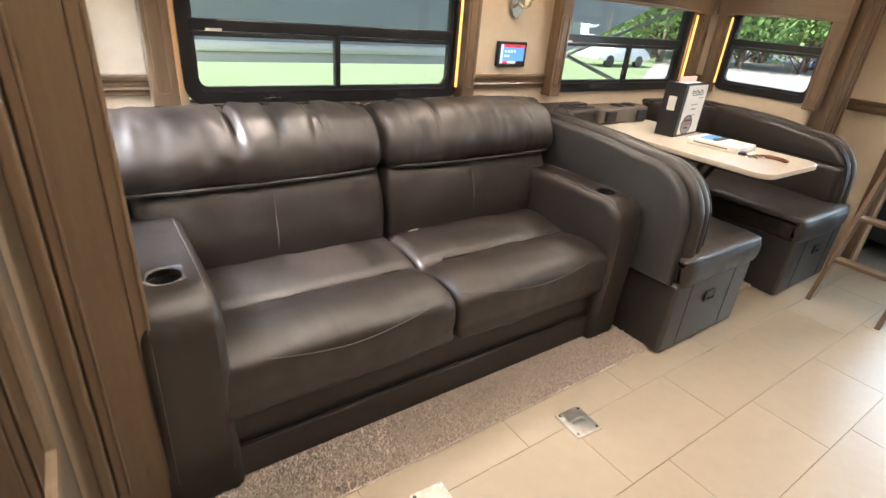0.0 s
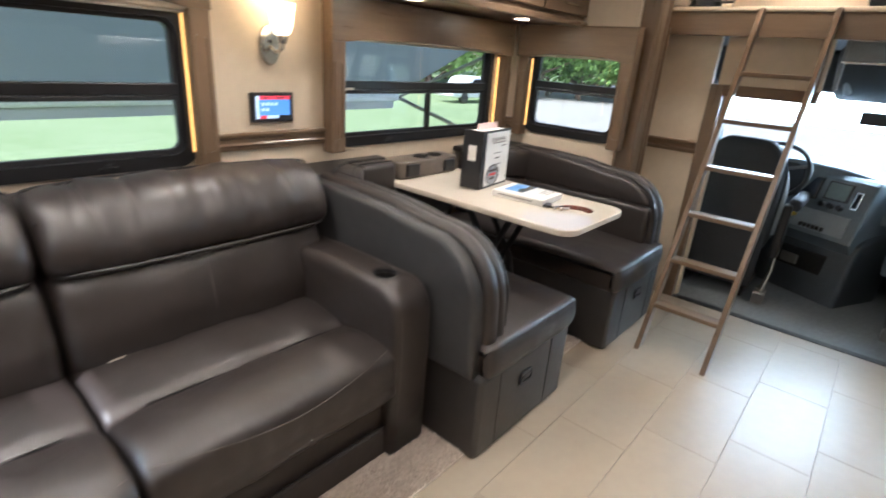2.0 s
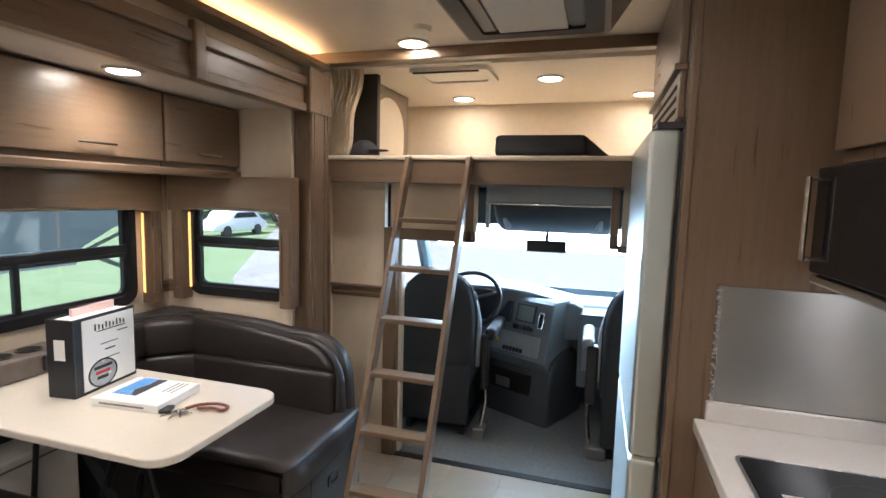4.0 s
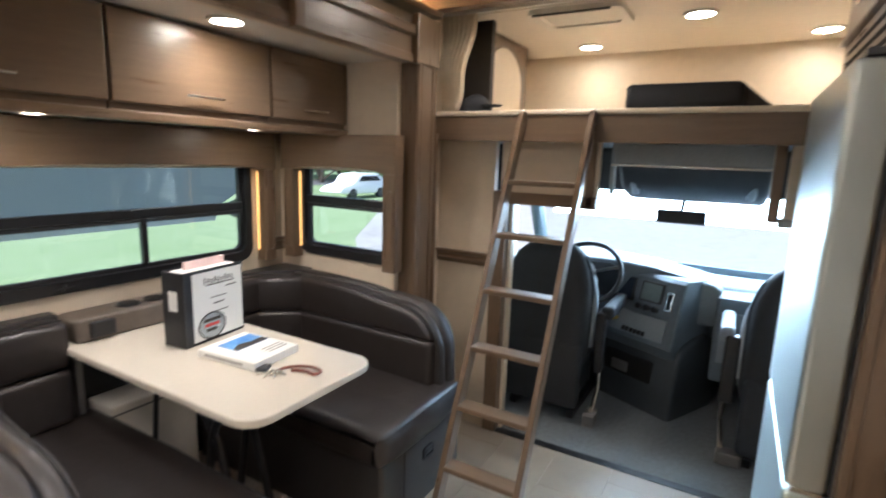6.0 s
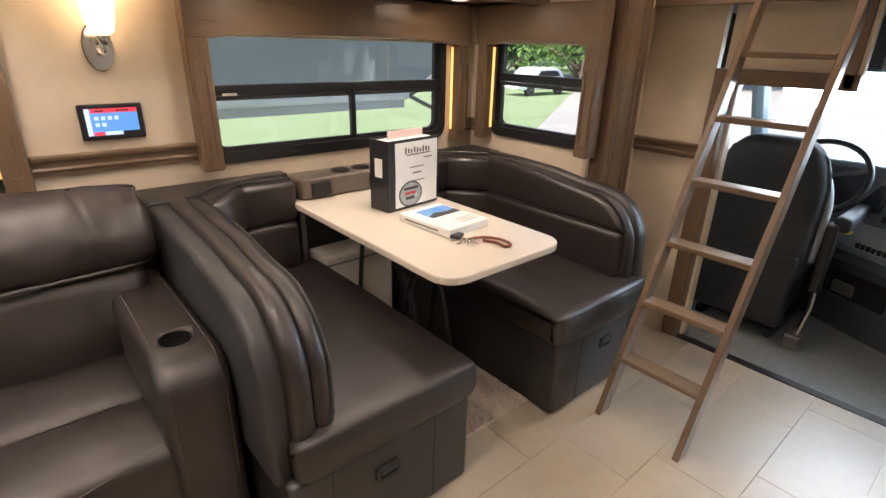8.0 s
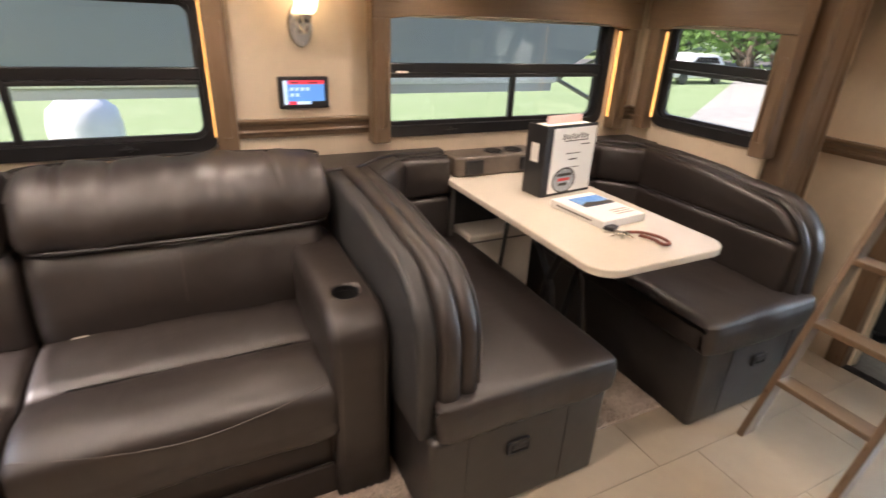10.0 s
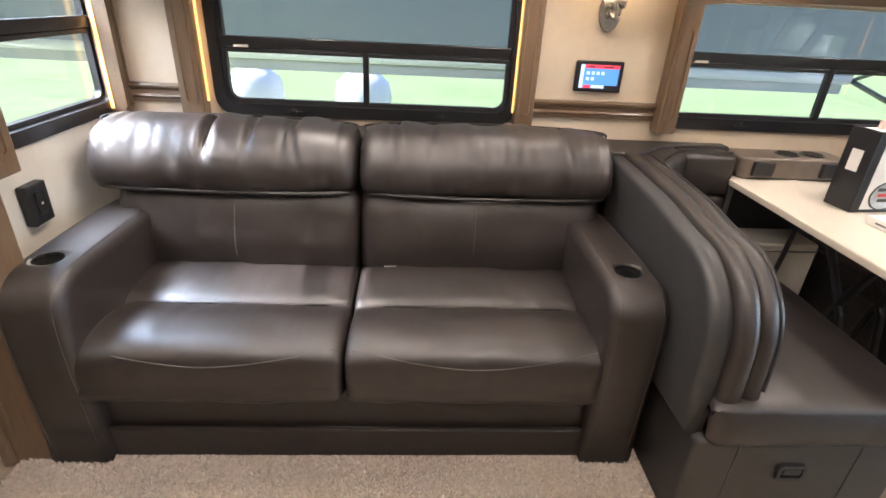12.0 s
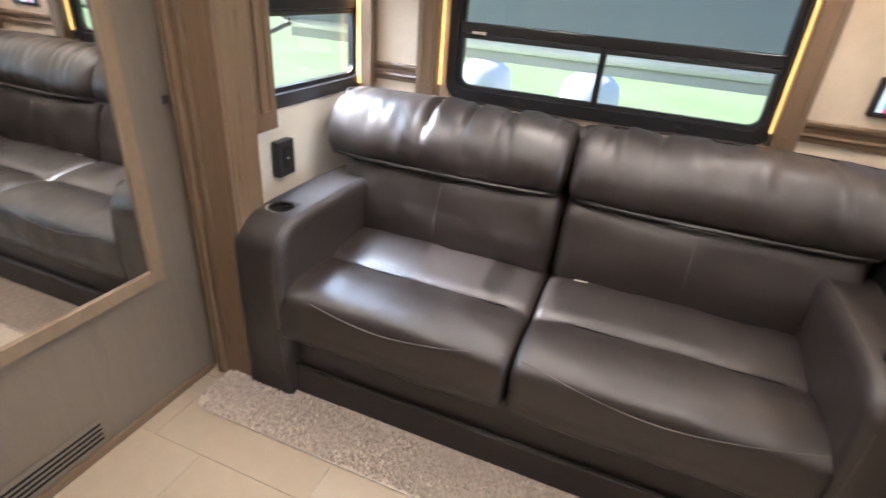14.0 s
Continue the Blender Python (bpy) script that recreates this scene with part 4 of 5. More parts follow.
for k, z in enumerate((0.235, 0.468, 0.703, 0.938, 1.172, 1.405)):
    f = z / LADDER_Z
    p, q = ladder_at(0, f), ladder_at(1, f)
    part("rung", slab((p.x - 0.040, q.y + 0.010, z - 0.011), (p.x + 0.040, p.y - 0.010, z + 0.011), 0.004), M_woody, ladder)

# ---- kitchen side ----
unit_x = [(0.70, 1.30), (1.30, 1.90), (1.90, 2.46), (2.46, 3.02)]
for x0, x1 in unit_x:
    c = thing("base_cabinet", ((x0 + x1) / 2, -0.9, 0.0), "dark stained kitchen base cabinet with nickel bar handles", "cabinet", "kitchen base cabinets")
    part("body", slab((x0 + 0.002, SIDE_Y + 0.002, 0.09), (x1 - 0.002, -0.685, 0.868), 0.002), M_wood, c)
    part("toe_kick", slab((x0 + 0.002, SIDE_Y + 0.002, 0.0), (x1 - 0.002, -0.70, 0.09)), M_black, c)
    m = (x0 + x1) / 2
    for a, b, hx in ((x0 + 0.006, m - 0.002, m - 0.035), (m + 0.002, x1 - 0.006, m + 0.035)):
        d = part("door", slab((a, -0.685, 0.10), (b, -0.664, 0.845), 0.003), M_wood, c)
        h = part("handle", tube([(hx, -0.638, 0.60), (hx, -0.638, 0.79)], 0.006, 8), M_chrome, d, "brushed nickel bar handle")
        part("handle_post", tube([(hx, -0.666, 0.63), (hx, -0.639, 0.63)], 0.0045, 6), M_chrome, d)
        part("handle_post", tube([(hx, -0.666, 0.76), (hx, -0.639, 0.76)], 0.0045, 6), M_chrome, d)
top = thing("countertop", (1.9, -0.9, 0.87), "white quartz kitchen countertop with a low upstand", "countertop")
part("slab", slab((0.66, SIDE_Y + 0.002, 0.870), (3.035, -0.652, 0.910), 0.006, 3), M_quartz, top)
part("upstand", slab((3.018, SIDE_Y + 0.004, 0.909), (3.036, -0.680, 0.968), 0.004), M_quartz, top)
part("upstand", slab((0.66, SIDE_Y + 0.003, 0.909), (3.018, SIDE_Y + 0.022, 0.968), 0.004), M_quartz, top)
hob = thing("cooktop", (2.53, -0.9, 0.91), "black glass induction cooktop set into the countertop", "cooktop")
part("glass", prism(round_rect(2.24, -1.10, 2.815, -0.715, 0.02, 4), "z", 0.9105, 0.916, 0.002), M_hob, hob)
part("rim", ring_prism(round_rect(2.232, -1.108, 2.823, -0.707, 0.022, 4), round_rect(2.243, -1.097, 2.812, -0.718, 0.02, 4), "z", 0.9095, 0.9145), M_steel, hob)
for cx, cy, r in ((2.40, -0.84, 0.075), (2.66, -0.95, 0.095)):
    circ = lambda q: [(cx + q * math.cos(2 * math.pi * k / 32), cy + q * math.sin(2 * math.pi * k / 32)) for k in range(32)]
    part("burner_ring", ring_prism(circ(r), circ(r - 0.003), "z", 0.916, 0.9163), M_dark, hob)
for k in range(3):
    part("label_bar", slab((2.60 + 0.022 * k, -0.84 + 0.012 * k, 0.9162), (2.613 + 0.022 * k, -0.775 + 0.006 * k, 0.9168)), M_white, hob)
setting("backsplash_side", slab((3.037, SIDE_Y + 0.004, 0.968), (3.043, -0.695, 1.30), 0.001), M_splash, "brushed stainless backsplash panel", "backsplash")
setting("backsplash_back", slab((0.66, SIDE_Y, 0.968), (3.037, SIDE_Y + 0.006, 1.36), 0.001), M_splash, "brushed stainless backsplash panel", "backsplash")
setting("refrigerator_panel", slab((3.044, SIDE_Y, 0.0), (3.072, -0.60, TOP)), M_wood, "tall dark stained panel beside the refrigerator", "panel")
trim("trim_refrigerator_panel", slab((3.036, -0.602, 0.0), (3.074, -0.578, TOP), 0.005), M_wood, "stained edge of the tall panel")
trim("trim_splash", slab((3.034, -0.70, 0.968), (3.043, -0.688, 1.305), 0.002), M_steel, "stainless edge trim")

fridge = thing("refrigerator", (3.47, -0.9, 0.0), "tall stainless steel refrigerator with a freezer below", "refrigerator")
part("body", slab((3.085, SIDE_Y + 0.002, 0.03), (3.86, -0.575, 1.745), 0.004), M_grey, fridge)
part("kick_plate", slab((3.09, -0.62, 0.0), (3.855, -0.58, 0.06)), M_black, fridge)
for z0, z1, hz in ((0.072, 0.732, (0.30, 0.68)), (0.742, 1.742, (0.80, 1.45))):
    d = part("door", slab((3.078, -0.573, z0), (3.865, -0.485, z1), 0.014, 3), M_steelv, fridge)
    part("gasket", slab((3.085, -0.578, z0 + 0.004), (3.86, -0.572, z1 - 0.004)), M_black, d)
part("hinge", slab((3.082, -0.565, 0.730), (3.125, -0.500, 0.744), 0.002), M_chrome, fridge)
part("hinge", slab((3.082, -0.60, 1.743), (3.14, -0.505, 1.762), 0.003), M_black, fridge)
overfridge = thing("over_cabinet", (3.47, -0.9, 1.765), "dark stained cabinet with a vent grille above the refrigerator", "cabinet")
part("body", slab((3.075, SIDE_Y + 0.002, 1.765), (3.868, -0.575, TOP - 0.002), 0.003), M_wood, overfridge)
part("vent_frame", slab((3.078, -0.574, 1.772), (3.866, -0.556, 1.905), 0.003), M_woodh, overfridge)
for k in range(3):
    part("vent_slot", slab((3.13, -0.5565, 1.795 + 0.034 * k), (3.80, -0.5545, 1.809 + 0.034 * k)), M_pit, overfridge)
dd = part("door", slab((3.085, -0.574, 1.925), (3.86, -0.552, TOP - 0.03), 0.004), M_woodh, overfridge)
part("handle", tube([(3.40, -0.53, 1.965), (3.55, -0.53, 1.965)], 0.005, 8), M_chrome, dd)
trim("trim_vent_rail", slab((3.07, -0.575, 1.905), (3.87, -0.538, 1.925), 0.005), M_woodh, "stained rail above the vent grille")

micro = thing("microwave", (2.53, -1.05, 1.36), "black glass microwave oven with a steel handle above the cooktop", "microwave")
part("body", slab((2.17, SIDE_Y + 0.002, 1.365), (2.90, -0.872, 1.625), 0.005), M_black, micro)
part("base_lip", slab((2.17, -1.20, 1.345), (2.90, -0.856, 1.366), 0.006, 3), M_steel, micro)
md = part("door", slab((2.175, -0.872, 1.372), (2.895, -0.852, 1.622), 0.005), M_hob, micro)
part("handle", tube([(2.875, -0.828, 1.40), (2.875, -0.828, 1.60)], 0.007, 8), M_chrome, md)
part("handle_post", tube([(2.875, -0.854, 1.595), (2.875, -0.828, 1.595)], 0.006, 6), M_chrome, md)
part("handle_post", tube([(2.875, -0.854, 1.405), (2.875, -0.828, 1.405)], 0.006, 6), M_chrome, md)
for x0, x1 in ((0.70, 1.43), (1.43, 2.17), (2.17, 2.90)):
    c = thing("kitchen_wall_cabinet", ((x0 + x1) / 2, -1.05, 1.63), "dark stained kitchen wall cabinet", "cabinet", "kitchen wall cabinets")
    part("body", slab((x0 + 0.002, SIDE_Y + 0.002, 1.632 if x0 > 2 else 1.40), (x1 - 0.002, -0.90, TOP - 0.002), 0.003), M_wood, c)
    d = part("door", slab((x0 + 0.008, -0.90, 1.66 if x0 > 2 else 1.41), (x1 - 0.008, -0.878, TOP - 0.03), 0.004), M_wood, c)
    part("handle", tube([((x0 + x1) / 2 - 0.07, -0.856, 1.70), ((x0 + x1) / 2 + 0.07, -0.856, 1.70)], 0.005, 8), M_chrome, d)

# ---- bulkhead with mirror and vent ----
mirror = thing("wall_mirror", (BULK_X, 0.45, 0.48), "tall mirror set in a stained wood frame on the bulkhead", "mirror")
part("glass", slab((BULK_X + 0.001, 0.10, 0.505), (BULK_X + 0.005, 0.80, 1.95)), M_mirror, mirror)
part("frame", ring_prism(round_rect(0.06, 0.465, 0.84, 1.99, 0.004, 2), round_rect(0.10, 0.505, 0.80, 1.95, 0.004, 2), "x", BULK_X + 0.001, BULK_X + 0.014), M_frame_wood, mirror)
grille = thing("floor_vent", (BULK_X, 0.42, 0.05), "grey-brown slotted return-air grille low on the bulkhead", "vent")
part("plate", slab((BULK_X + 0.001, 0.24, 0.045), (BULK_X + 0.007, 0.55, 0.135), 0.002), M_bulk, grille)
for k in range(4):
    part("slot", slab((BULK_X + 0.007, 0.255, 0.058 + 0.018 * k), (BULK_X + 0.0085, 0.535, 0.066 + 0.018 * k)), M_pit, grille)
sw = thing("catch", (BULK_X, 0.90, 1.0), "small dark door catch on the bulkhead edge", "catch")
part("body", slab((BULK_X + 0.001, 0.955, 0.985), (BULK_X + 0.012, 0.97, 1.01), 0.003), M_black, sw)

# ---- bunk ----
def curtain():
    c = thing("curtain", (4.02, 1.02, 1.77), "gathered cream bunk curtain drawn aside", "curtain")
    bm = bmesh.new()
    rows = []
    for j in range(15):
        f = j / 14
        z = 2.205 - 0.464 * f
        row = []
        for k in range(49):
            g = k / 48
            width = 0.20 - 0.11 * f
            x = 4.045 + 0.02 * math.sin(9 * f)
            y = 1.105 - width * g
            row.append(bm.verts.new((x + 0.018 * math.sin(g * 44 + 2 * f) + 0.10 * f * 0.2, y, z)))
        rows.append(row)
    for p, q in zip(rows, rows[1:]):
        for k in range(48):
            bm.faces.new((p[k], p[k + 1], q[k + 1], q[k]))
    ob = part("cloth", bm, M_cloth, c, smooth=True)
    mod = ob.modifiers.new("cloth", 'SOLIDIFY')
    mod.thickness = 0.004
    part("track", slab((4.03, 0.2, 2.206), (4.055, COACH_Y - 0.002, 2.216)), M_white, c)
curtain()
bcab = thing("bunk_cabinet", (4.55, 1.04, 1.736), "stained wood bunk cabinet side with an arched cream panel", "cabinet")
arch_p = [(4.36, 1.76), (4.85, 1.76), (4.85, 2.02)] + arc(4.605, 2.02, 0.245, 0, 180, 10)
part("body", slab((4.26, 0.99, 1.706), (4.95, 1.128, 2.218), 0.004), M_woodh, bcab)
part("arched_panel", prism([(u, 1.76 + (v - 1.76) * 0.78) for u, v in arch_p], "y", 0.982, 0.991, 0.003), M_ivory, bcab)
part("end_panel", slab((4.22, 0.90, 1.706), (4.262, 1.128, 2.218), 0.004), M_dark, bcab)
mattress = thing("bunk_mattress", (4.6, 0.0, 1.736), "thin cream bunk mattress edge above the fascia", "mattress")
part("pad", slab((4.07, -1.15, 1.706), (5.25, 0.97, 1.745), 0.015, 3), M_ivory, mattress, smooth=True)
bol = thing("seat_cushion", (4.25, -0.1, 1.776), "loose black wedge cushion lying on the bunk", "cushion")
part("body", cushion(smooth_line([(4.10, 1.782), (4.10, 1.87), (4.13, 1.895), (4.38, 1.895), (4.44, 1.86), (4.46, 1.79), (4.3, 1.776)], 4), "y", -0.28, 0.20, 0.03, 10), M_cloth_black, bol, smooth=True)
part("wedge", prism([(-0.285, 1.778), (-0.275, 1.885), (-0.40, 1.778)], "x", 4.12, 4.42, 0.01), M_dark, bol)
bol.location += Vector((0.10, 0.0, -0.030))
cap = thing("baseball_cap", (4.06, 0.93, 1.776), "black baseball cap resting on the bunk", "cap")
bm = bmesh.new()
bmesh.ops.create_uvsphere(bm, u_segments=20, v_segments=10, radius=1)
for v in list(bm.verts):
    if v.co.z < -0.02:
        bm.verts.remove(v)
for v in bm.verts:
    v.co = Vector((4.06 + v.co.x * 0.075, 0.93 + v.co.y * 0.085, 1.778 + max(0, v.co.z) * 0.085))
part("crown", bm, M_cloth_black, cap, smooth=True)
part("brim", prism([(4.06 + 0.06 * math.cos(a), 0.87 + 0.085 * math.sin(a)) for a in [math.pi + math.pi * k / 10 for k in range(11)]], "z", 1.802, 1.808, 0.002), M_cloth_black, cap)
cap.location += Vector((0.06, 0.0, -0.030))
hatch = thing("roof_hatch", (4.28, 0.465, 2.2), "square cream roof hatch frame in the bunk ceiling", "hatch")
part("frame", ring_prism(round_rect(4.14, 0.24, 4.48, 0.69, 0.04), round_rect(4.18, 0.29, 4.43, 0.64, 0.03), "z", 2.196, 2.22), M_white, hatch)
part("shade", slab((4.175, 0.285, 2.205), (4.435, 0.645, 2.219)), M_white, hatch)
part("pull", slab((4.142, 0.29, 2.188), (4.16, 0.66, 2.198), 0.003), M_dark, hatch)
# The last four are out of view, added to light the room.
for x, y, z, w in ((3.80, 0.53, TOP, 6.0), (4.50, -0.05, TOP - 0.03, 1.5), (5.03, 0.60, TOP - 0.03, 0.8), (5.04, -0.60, TOP - 0.03, 0.8), (1.6, 0.50, TOP, 12.5), (0.4, 0.45, TOP, 12.0), (2.3, -0.35, TOP, 8.0), (1.0, -0.50, TOP, 7.0)):
    downlight(x, y, z, 0.062, w)
ac = thing("ceiling_air_unit", (3.0, -0.1, TOP - 0.13), "wood-framed ceiling air-conditioner with a pale grille", "air conditioner")
part("shroud", prism([(-0.44, TOP), (0.24, TOP), (0.16, TOP - 0.12), (-0.36, TOP - 0.12)], "x", 2.58, 3.44, 0.008), M_woodh, ac)
part("frame", ring_prism(round_rect(2.66, -0.34, 3.39, 0.14, 0.02), round_rect(2.72, -0.28, 3.33, 0.08, 0.02), "z", TOP - 0.135, TOP - 0.115), M_dark, ac)
part("panel", slab((2.715, -0.22, TOP - 0.132), (3.335, 0.02, TOP - 0.119), 0.004), M_white, ac)
for y0 in (-0.275, 0.03):
    part("grille", slab((2.73, y0, TOP - 0.128), (3.32, y0 + 0.045, TOP - 0.119)), M_grey, ac)
smoke = thing("smoke_detector", (4.35, 0.25, TOP), "small white ceiling detector", "detector")
part("body", tube([(3.60, 0.42, TOP), (3.60, 0.42, TOP - 0.02)], [0.05, 0.042], 20), M_white, smoke)

hood = part("hood_light", slab((2.30, -1.15, 1.338), (2.78, -1.10, 1.346), 0.002), M_bulb2, micro)
# ---- cab ----
def cab_seat(y, label, turn):
    s = thing("driver_chair" if turn < 0 else "passenger_chair", (4.62, y, 0.0), label, "chair", "cab chairs")
    w = 0.26
    back = smooth_line([(4.42, 0.40), (4.44, 0.70), (4.47, 0.95), (4.52, 1.02), (4.60, 1.00), (4.60, 0.80), (4.58, 0.45), (4.52, 0.34)], 4)
    bm = cushion(back, "y", y - w, y + w, 0.08, 12, 0.012)
    for v in bm.verts:
        f = max(0, (v.co.z - 0.78) / 0.24)
        v.co.y = y + (v.co.y - y) * (1 - 0.32 * f * f)
    part("backrest", bm, M_seat, s, smooth=True)
    part("side_bolster", tube(open_line([(4.56, y + turn * 0.245, 0.45), (4.57, y + turn * 0.25, 0.70), (4.575, y + turn * 0.235, 0.80), (4.58, y + turn * 0.21, 0.86)], 5), [0.03] * 15 + [0.012], 8), M_seatgrey, s, smooth=True)
    part("back_cover", slab((4.40, y - w + 0.02, 0.10), (4.50, y + w - 0.02, 0.50), 0.03, 3), M_seat, s, smooth=True)
    part("seat_cushion", slab((4.52, y - w, 0.38), (5.02, y + w, 0.52), 0.05, 4), M_seat, s, smooth=True)
    part("pedestal", slab((4.58, y - 0.18, 0.06), (4.94, y + 0.18, 0.40), 0.02), M_black, s)
    part("slide_rail", slab((4.50, y - 0.20, 0.0), (5.0, y - 0.16, 0.05), 0.004), M_black, s)
    part("slide_rail", slab((4.50, y + 0.16, 0.0), (5.0, y + 0.20, 0.05), 0.004), M_black, s)
    a = part("armrest", slab((4.56, y + turn * (w + 0.075) - 0.035, 0.62), (4.96, y + turn * (w + 0.075) + 0.035, 0.70), 0.025, 4), M_seatgrey if turn > 0 else M_seat, s, smooth=True)
    part("arm_link", slab((4.54, y + turn * (w + 0.04) - 0.03, 0.30), (4.62, y + turn * (w + 0.05) + 0.03, 0.66), 0.015, 3), M_black, s)
    part("belt_buckle", tube([(4.52, y + turn * (w + 0.04), 0.05), (4.56, y + turn * (w + 0.06), 0.22), (4.58, y + turn * (w + 0.05), 0.34)], [0.018, 0.012, 0.016], 8), M_chrome, s)
    part("belt_anchor", slab((4.46, y + turn * (w - 0.02) - 0.04, 0.0), (4.54, y + turn * (w + 0.06), 0.07), 0.012, 3), M_grey, s)
    return s


cab_seat(0.595, "black high-back driver seat with a chrome belt buckle", -1)
cab_seat(-0.675, "black high-back passenger seat with a pale armrest", 1)

dash = thing("dashboard", (5.2, 0.0, 0.0), "grey-blue truck dashboard with screens, switches and gauges", "dashboard")
part("upper_shell", prism(smooth_line([(5.07, 0.72), (5.11, 0.83), (5.25, 0.85), (5.58, 0.815), (5.65, 0.60), (5.35, 0.45), (5.14, 0.55)], 4), "y", -1.22, 1.10, 0.03, 3), M_dash, dash, smooth=True)
part("instrument_hood", prism([(-0.29, 0.60), (-0.29, 0.835), (-0.24, 0.862), (-0.05, 0.895), (0.10, 0.925), (0.35, 0.945), (0.72, 0.94), (0.84, 0.90), (0.88, 0.60)], "x", 5.02, 5.40, 0.025, 4), M_dash, dash, smooth=True)
part("instrument_panel", prism([(0.30, 0.70), (0.30, 0.90), (0.36, 0.92), (0.70, 0.915), (0.76, 0.88), (0.76, 0.70)], "x", 5.005, 5.03, 0.008, 3), M_black, dash)
con = part("centre_panel", prism([(4.97, 0.50), (5.066, 0.885), (5.10, 0.905), (5.3, 0.90), (5.4, 0.3), (5.12, 0.30)], "y", -0.30, 0.32, 0.012, 3), M_dash, dash)
part("lower_console", prism(smooth_line([(5.02, 0.02), (4.98, 0.12), (5.02, 0.40), (5.10, 0.52), (5.40, 0.52), (5.45, 0.02)], 3), "y", -0.33, 0.28, 0.03, 3), M_dashdark, dash, smooth=True)
part("lower_bin", slab((4.985, -0.18, 0.24), (5.06, 0.16, 0.38), 0.012), M_pit, dash)
part("bin_cup", slab((4.975, -0.02, 0.26), (5.03, 0.10, 0.33), 0.01), M_grey, dash)
part("side_panel", prism([(4.96, 0.30), (4.99, 0.80), (5.25, 0.86), (5.30, 0.30)], "y", -0.62, -0.27, 0.02, 3), M_dash, dash)
part("glove_panel", prism([(4.95, 0.42), (4.975, 0.72), (4.985, 0.72), (4.96, 0.42)], "y", -0.56, -0.30, 0.002), M_dashlight, dash)
def tilt(x_lo, z_lo, slope, y0, y1, h0, h1, d):
    """A plate that lies on the sloping stack face."""
    f = lambda z: x_lo + (z - z_lo) * slope
    return prism([(f(h0) - d, h0), (f(h1) - d, h1), (f(h1) + 0.012, h1), (f(h0) + 0.012, h0)], "y", y0, y1, 0.003)
SL = 0.265
scr = part("display", tilt(4.97, 0.52, SL, 0.015, 0.215, 0.725, 0.87, 0.012), M_black, dash)
part("screen_glass", tilt(4.97, 0.52, SL, 0.03, 0.20, 0.735, 0.862, 0.0135), M_screen_dark, scr)
scr = part("display", tilt(4.97, 0.52, SL, -0.175, -0.025, 0.745, 0.865, 0.012), M_black, dash)
part("screen_glass", tilt(4.97, 0.52, SL, -0.165, -0.035, 0.755, 0.857, 0.0135), M_screen_pale, scr)
part("switch_panel", tilt(4.97, 0.52, SL, -0.24, 0.24, 0.53, 0.66, 0.006), M_dashlight, dash)
for k in range(3):
    p = Vector((5.022, -0.04 - 0.055 * k, 0.705))
    part("knob", tube([p, p + Vector((-0.03, 0, 0.008))], 0.018, 14), M_black, dash)
for y in (0.255, -0.225):
    vent = part("air_vent", tilt(4.97, 0.52, SL, y - 0.022, y + 0.022, 0.72, 0.83, 0.010), M_chrome, dash)
    part("vent_gap", tilt(4.97, 0.52, SL, y - 0.013, y + 0.013, 0.73, 0.82, 0.012), M_pit, vent)
for k, c in enumerate(("red", "yellow")):
    p = Vector((4.985, 0.15 - 0.055 * k, 0.60))
    part("brake_knob", tube([p, p + Vector((-0.045, 0, 0.012))], [0.012, 0.020], 10), M_red if c == "red" else M_yellow, dash, c + " parking brake knob")
for k in range(6):
    p = Vector((4.972, 0.03 - 0.028 * k, 0.552))
    part("switch", slab(tuple(p - Vector((0.01, 0.009, 0.014))), tuple(p + Vector((0.01, 0.009, 0.014))), 0.003), M_black, dash)
for ob in dash.children_recursive:
    if not ob.name.startswith(("upper_shell", "side_panel", "glove_panel", "instrument_")):
        c = Vector((5.08, 0.0, 0.0)) - ORIGIN[ob.name]
        ob.data.transform(Matrix.Translation(c + Vector((-0.06, 0.155, -0.02))) @ Matrix.Rotation(radians(-26), 4, 'Z') @ Matrix.Translation(-c))
dash.location.z -= 0.05
wheel = thing("steering_wheel", (4.95, 0.52, 0.9), "black four-spoke steering wheel with a silver hub", "steering wheel")
cw, ax = Vector((4.90, 0.50, 0.88)), Vector((0.80, 0, -0.60))
e1, e2 = Vector((0, 1, 0)), Vector((0.60, 0, 0.80))
part("rim", tube([cw + (e1 * math.cos(a) + e2 * math.sin(a)) * 0.215 for a in [2 * math.pi * k / 36 for k in range(36)]], 0.016, 8, close=True), M_black, wheel, smooth=True)
part("hub", tube([cw + ax * -0.03, cw + ax * 0.05], [0.06, 0.05], 16), M_grey, wheel, smooth=True)
for a in (20, 160, 245, 295):
    d = e1 * math.cos(radians(a)) + e2 * math.sin(radians(a))
    part("spoke", tube([cw + d * 0.04, cw + d * 0.20], 0.012, 6), M_grey, wheel)
part("column", tube([cw + ax * 0.04, cw + ax * 0.4], [0.05, 0.07], 12), M_black, wheel)
wheel.location += Vector((0.0, -0.02, -0.07))
# windscreen, pillars, overhead console
setting("wall_cab_side", prism([(4.16, -0.1), (5.95, -0.1), (5.95, 0.78), (4.16, 0.78)], "y", COACH_Y, COACH_Y + 0.05), M_dash, "grey cab door trim", "door")
setting("wall_cab_side_2", prism([(4.16, -0.1), (5.95, -0.1), (5.95, 0.78), (4.16, 0.78)], "y", SIDE_Y - 0.05, SIDE_Y), M_dash, "grey cab door trim", "door")
setting("wall_cab_nose", slab((5.66, SIDE_Y, -0.1), (5.72, COACH_Y, 0.81)), M_dash, "grey firewall below the windscreen", "wall")
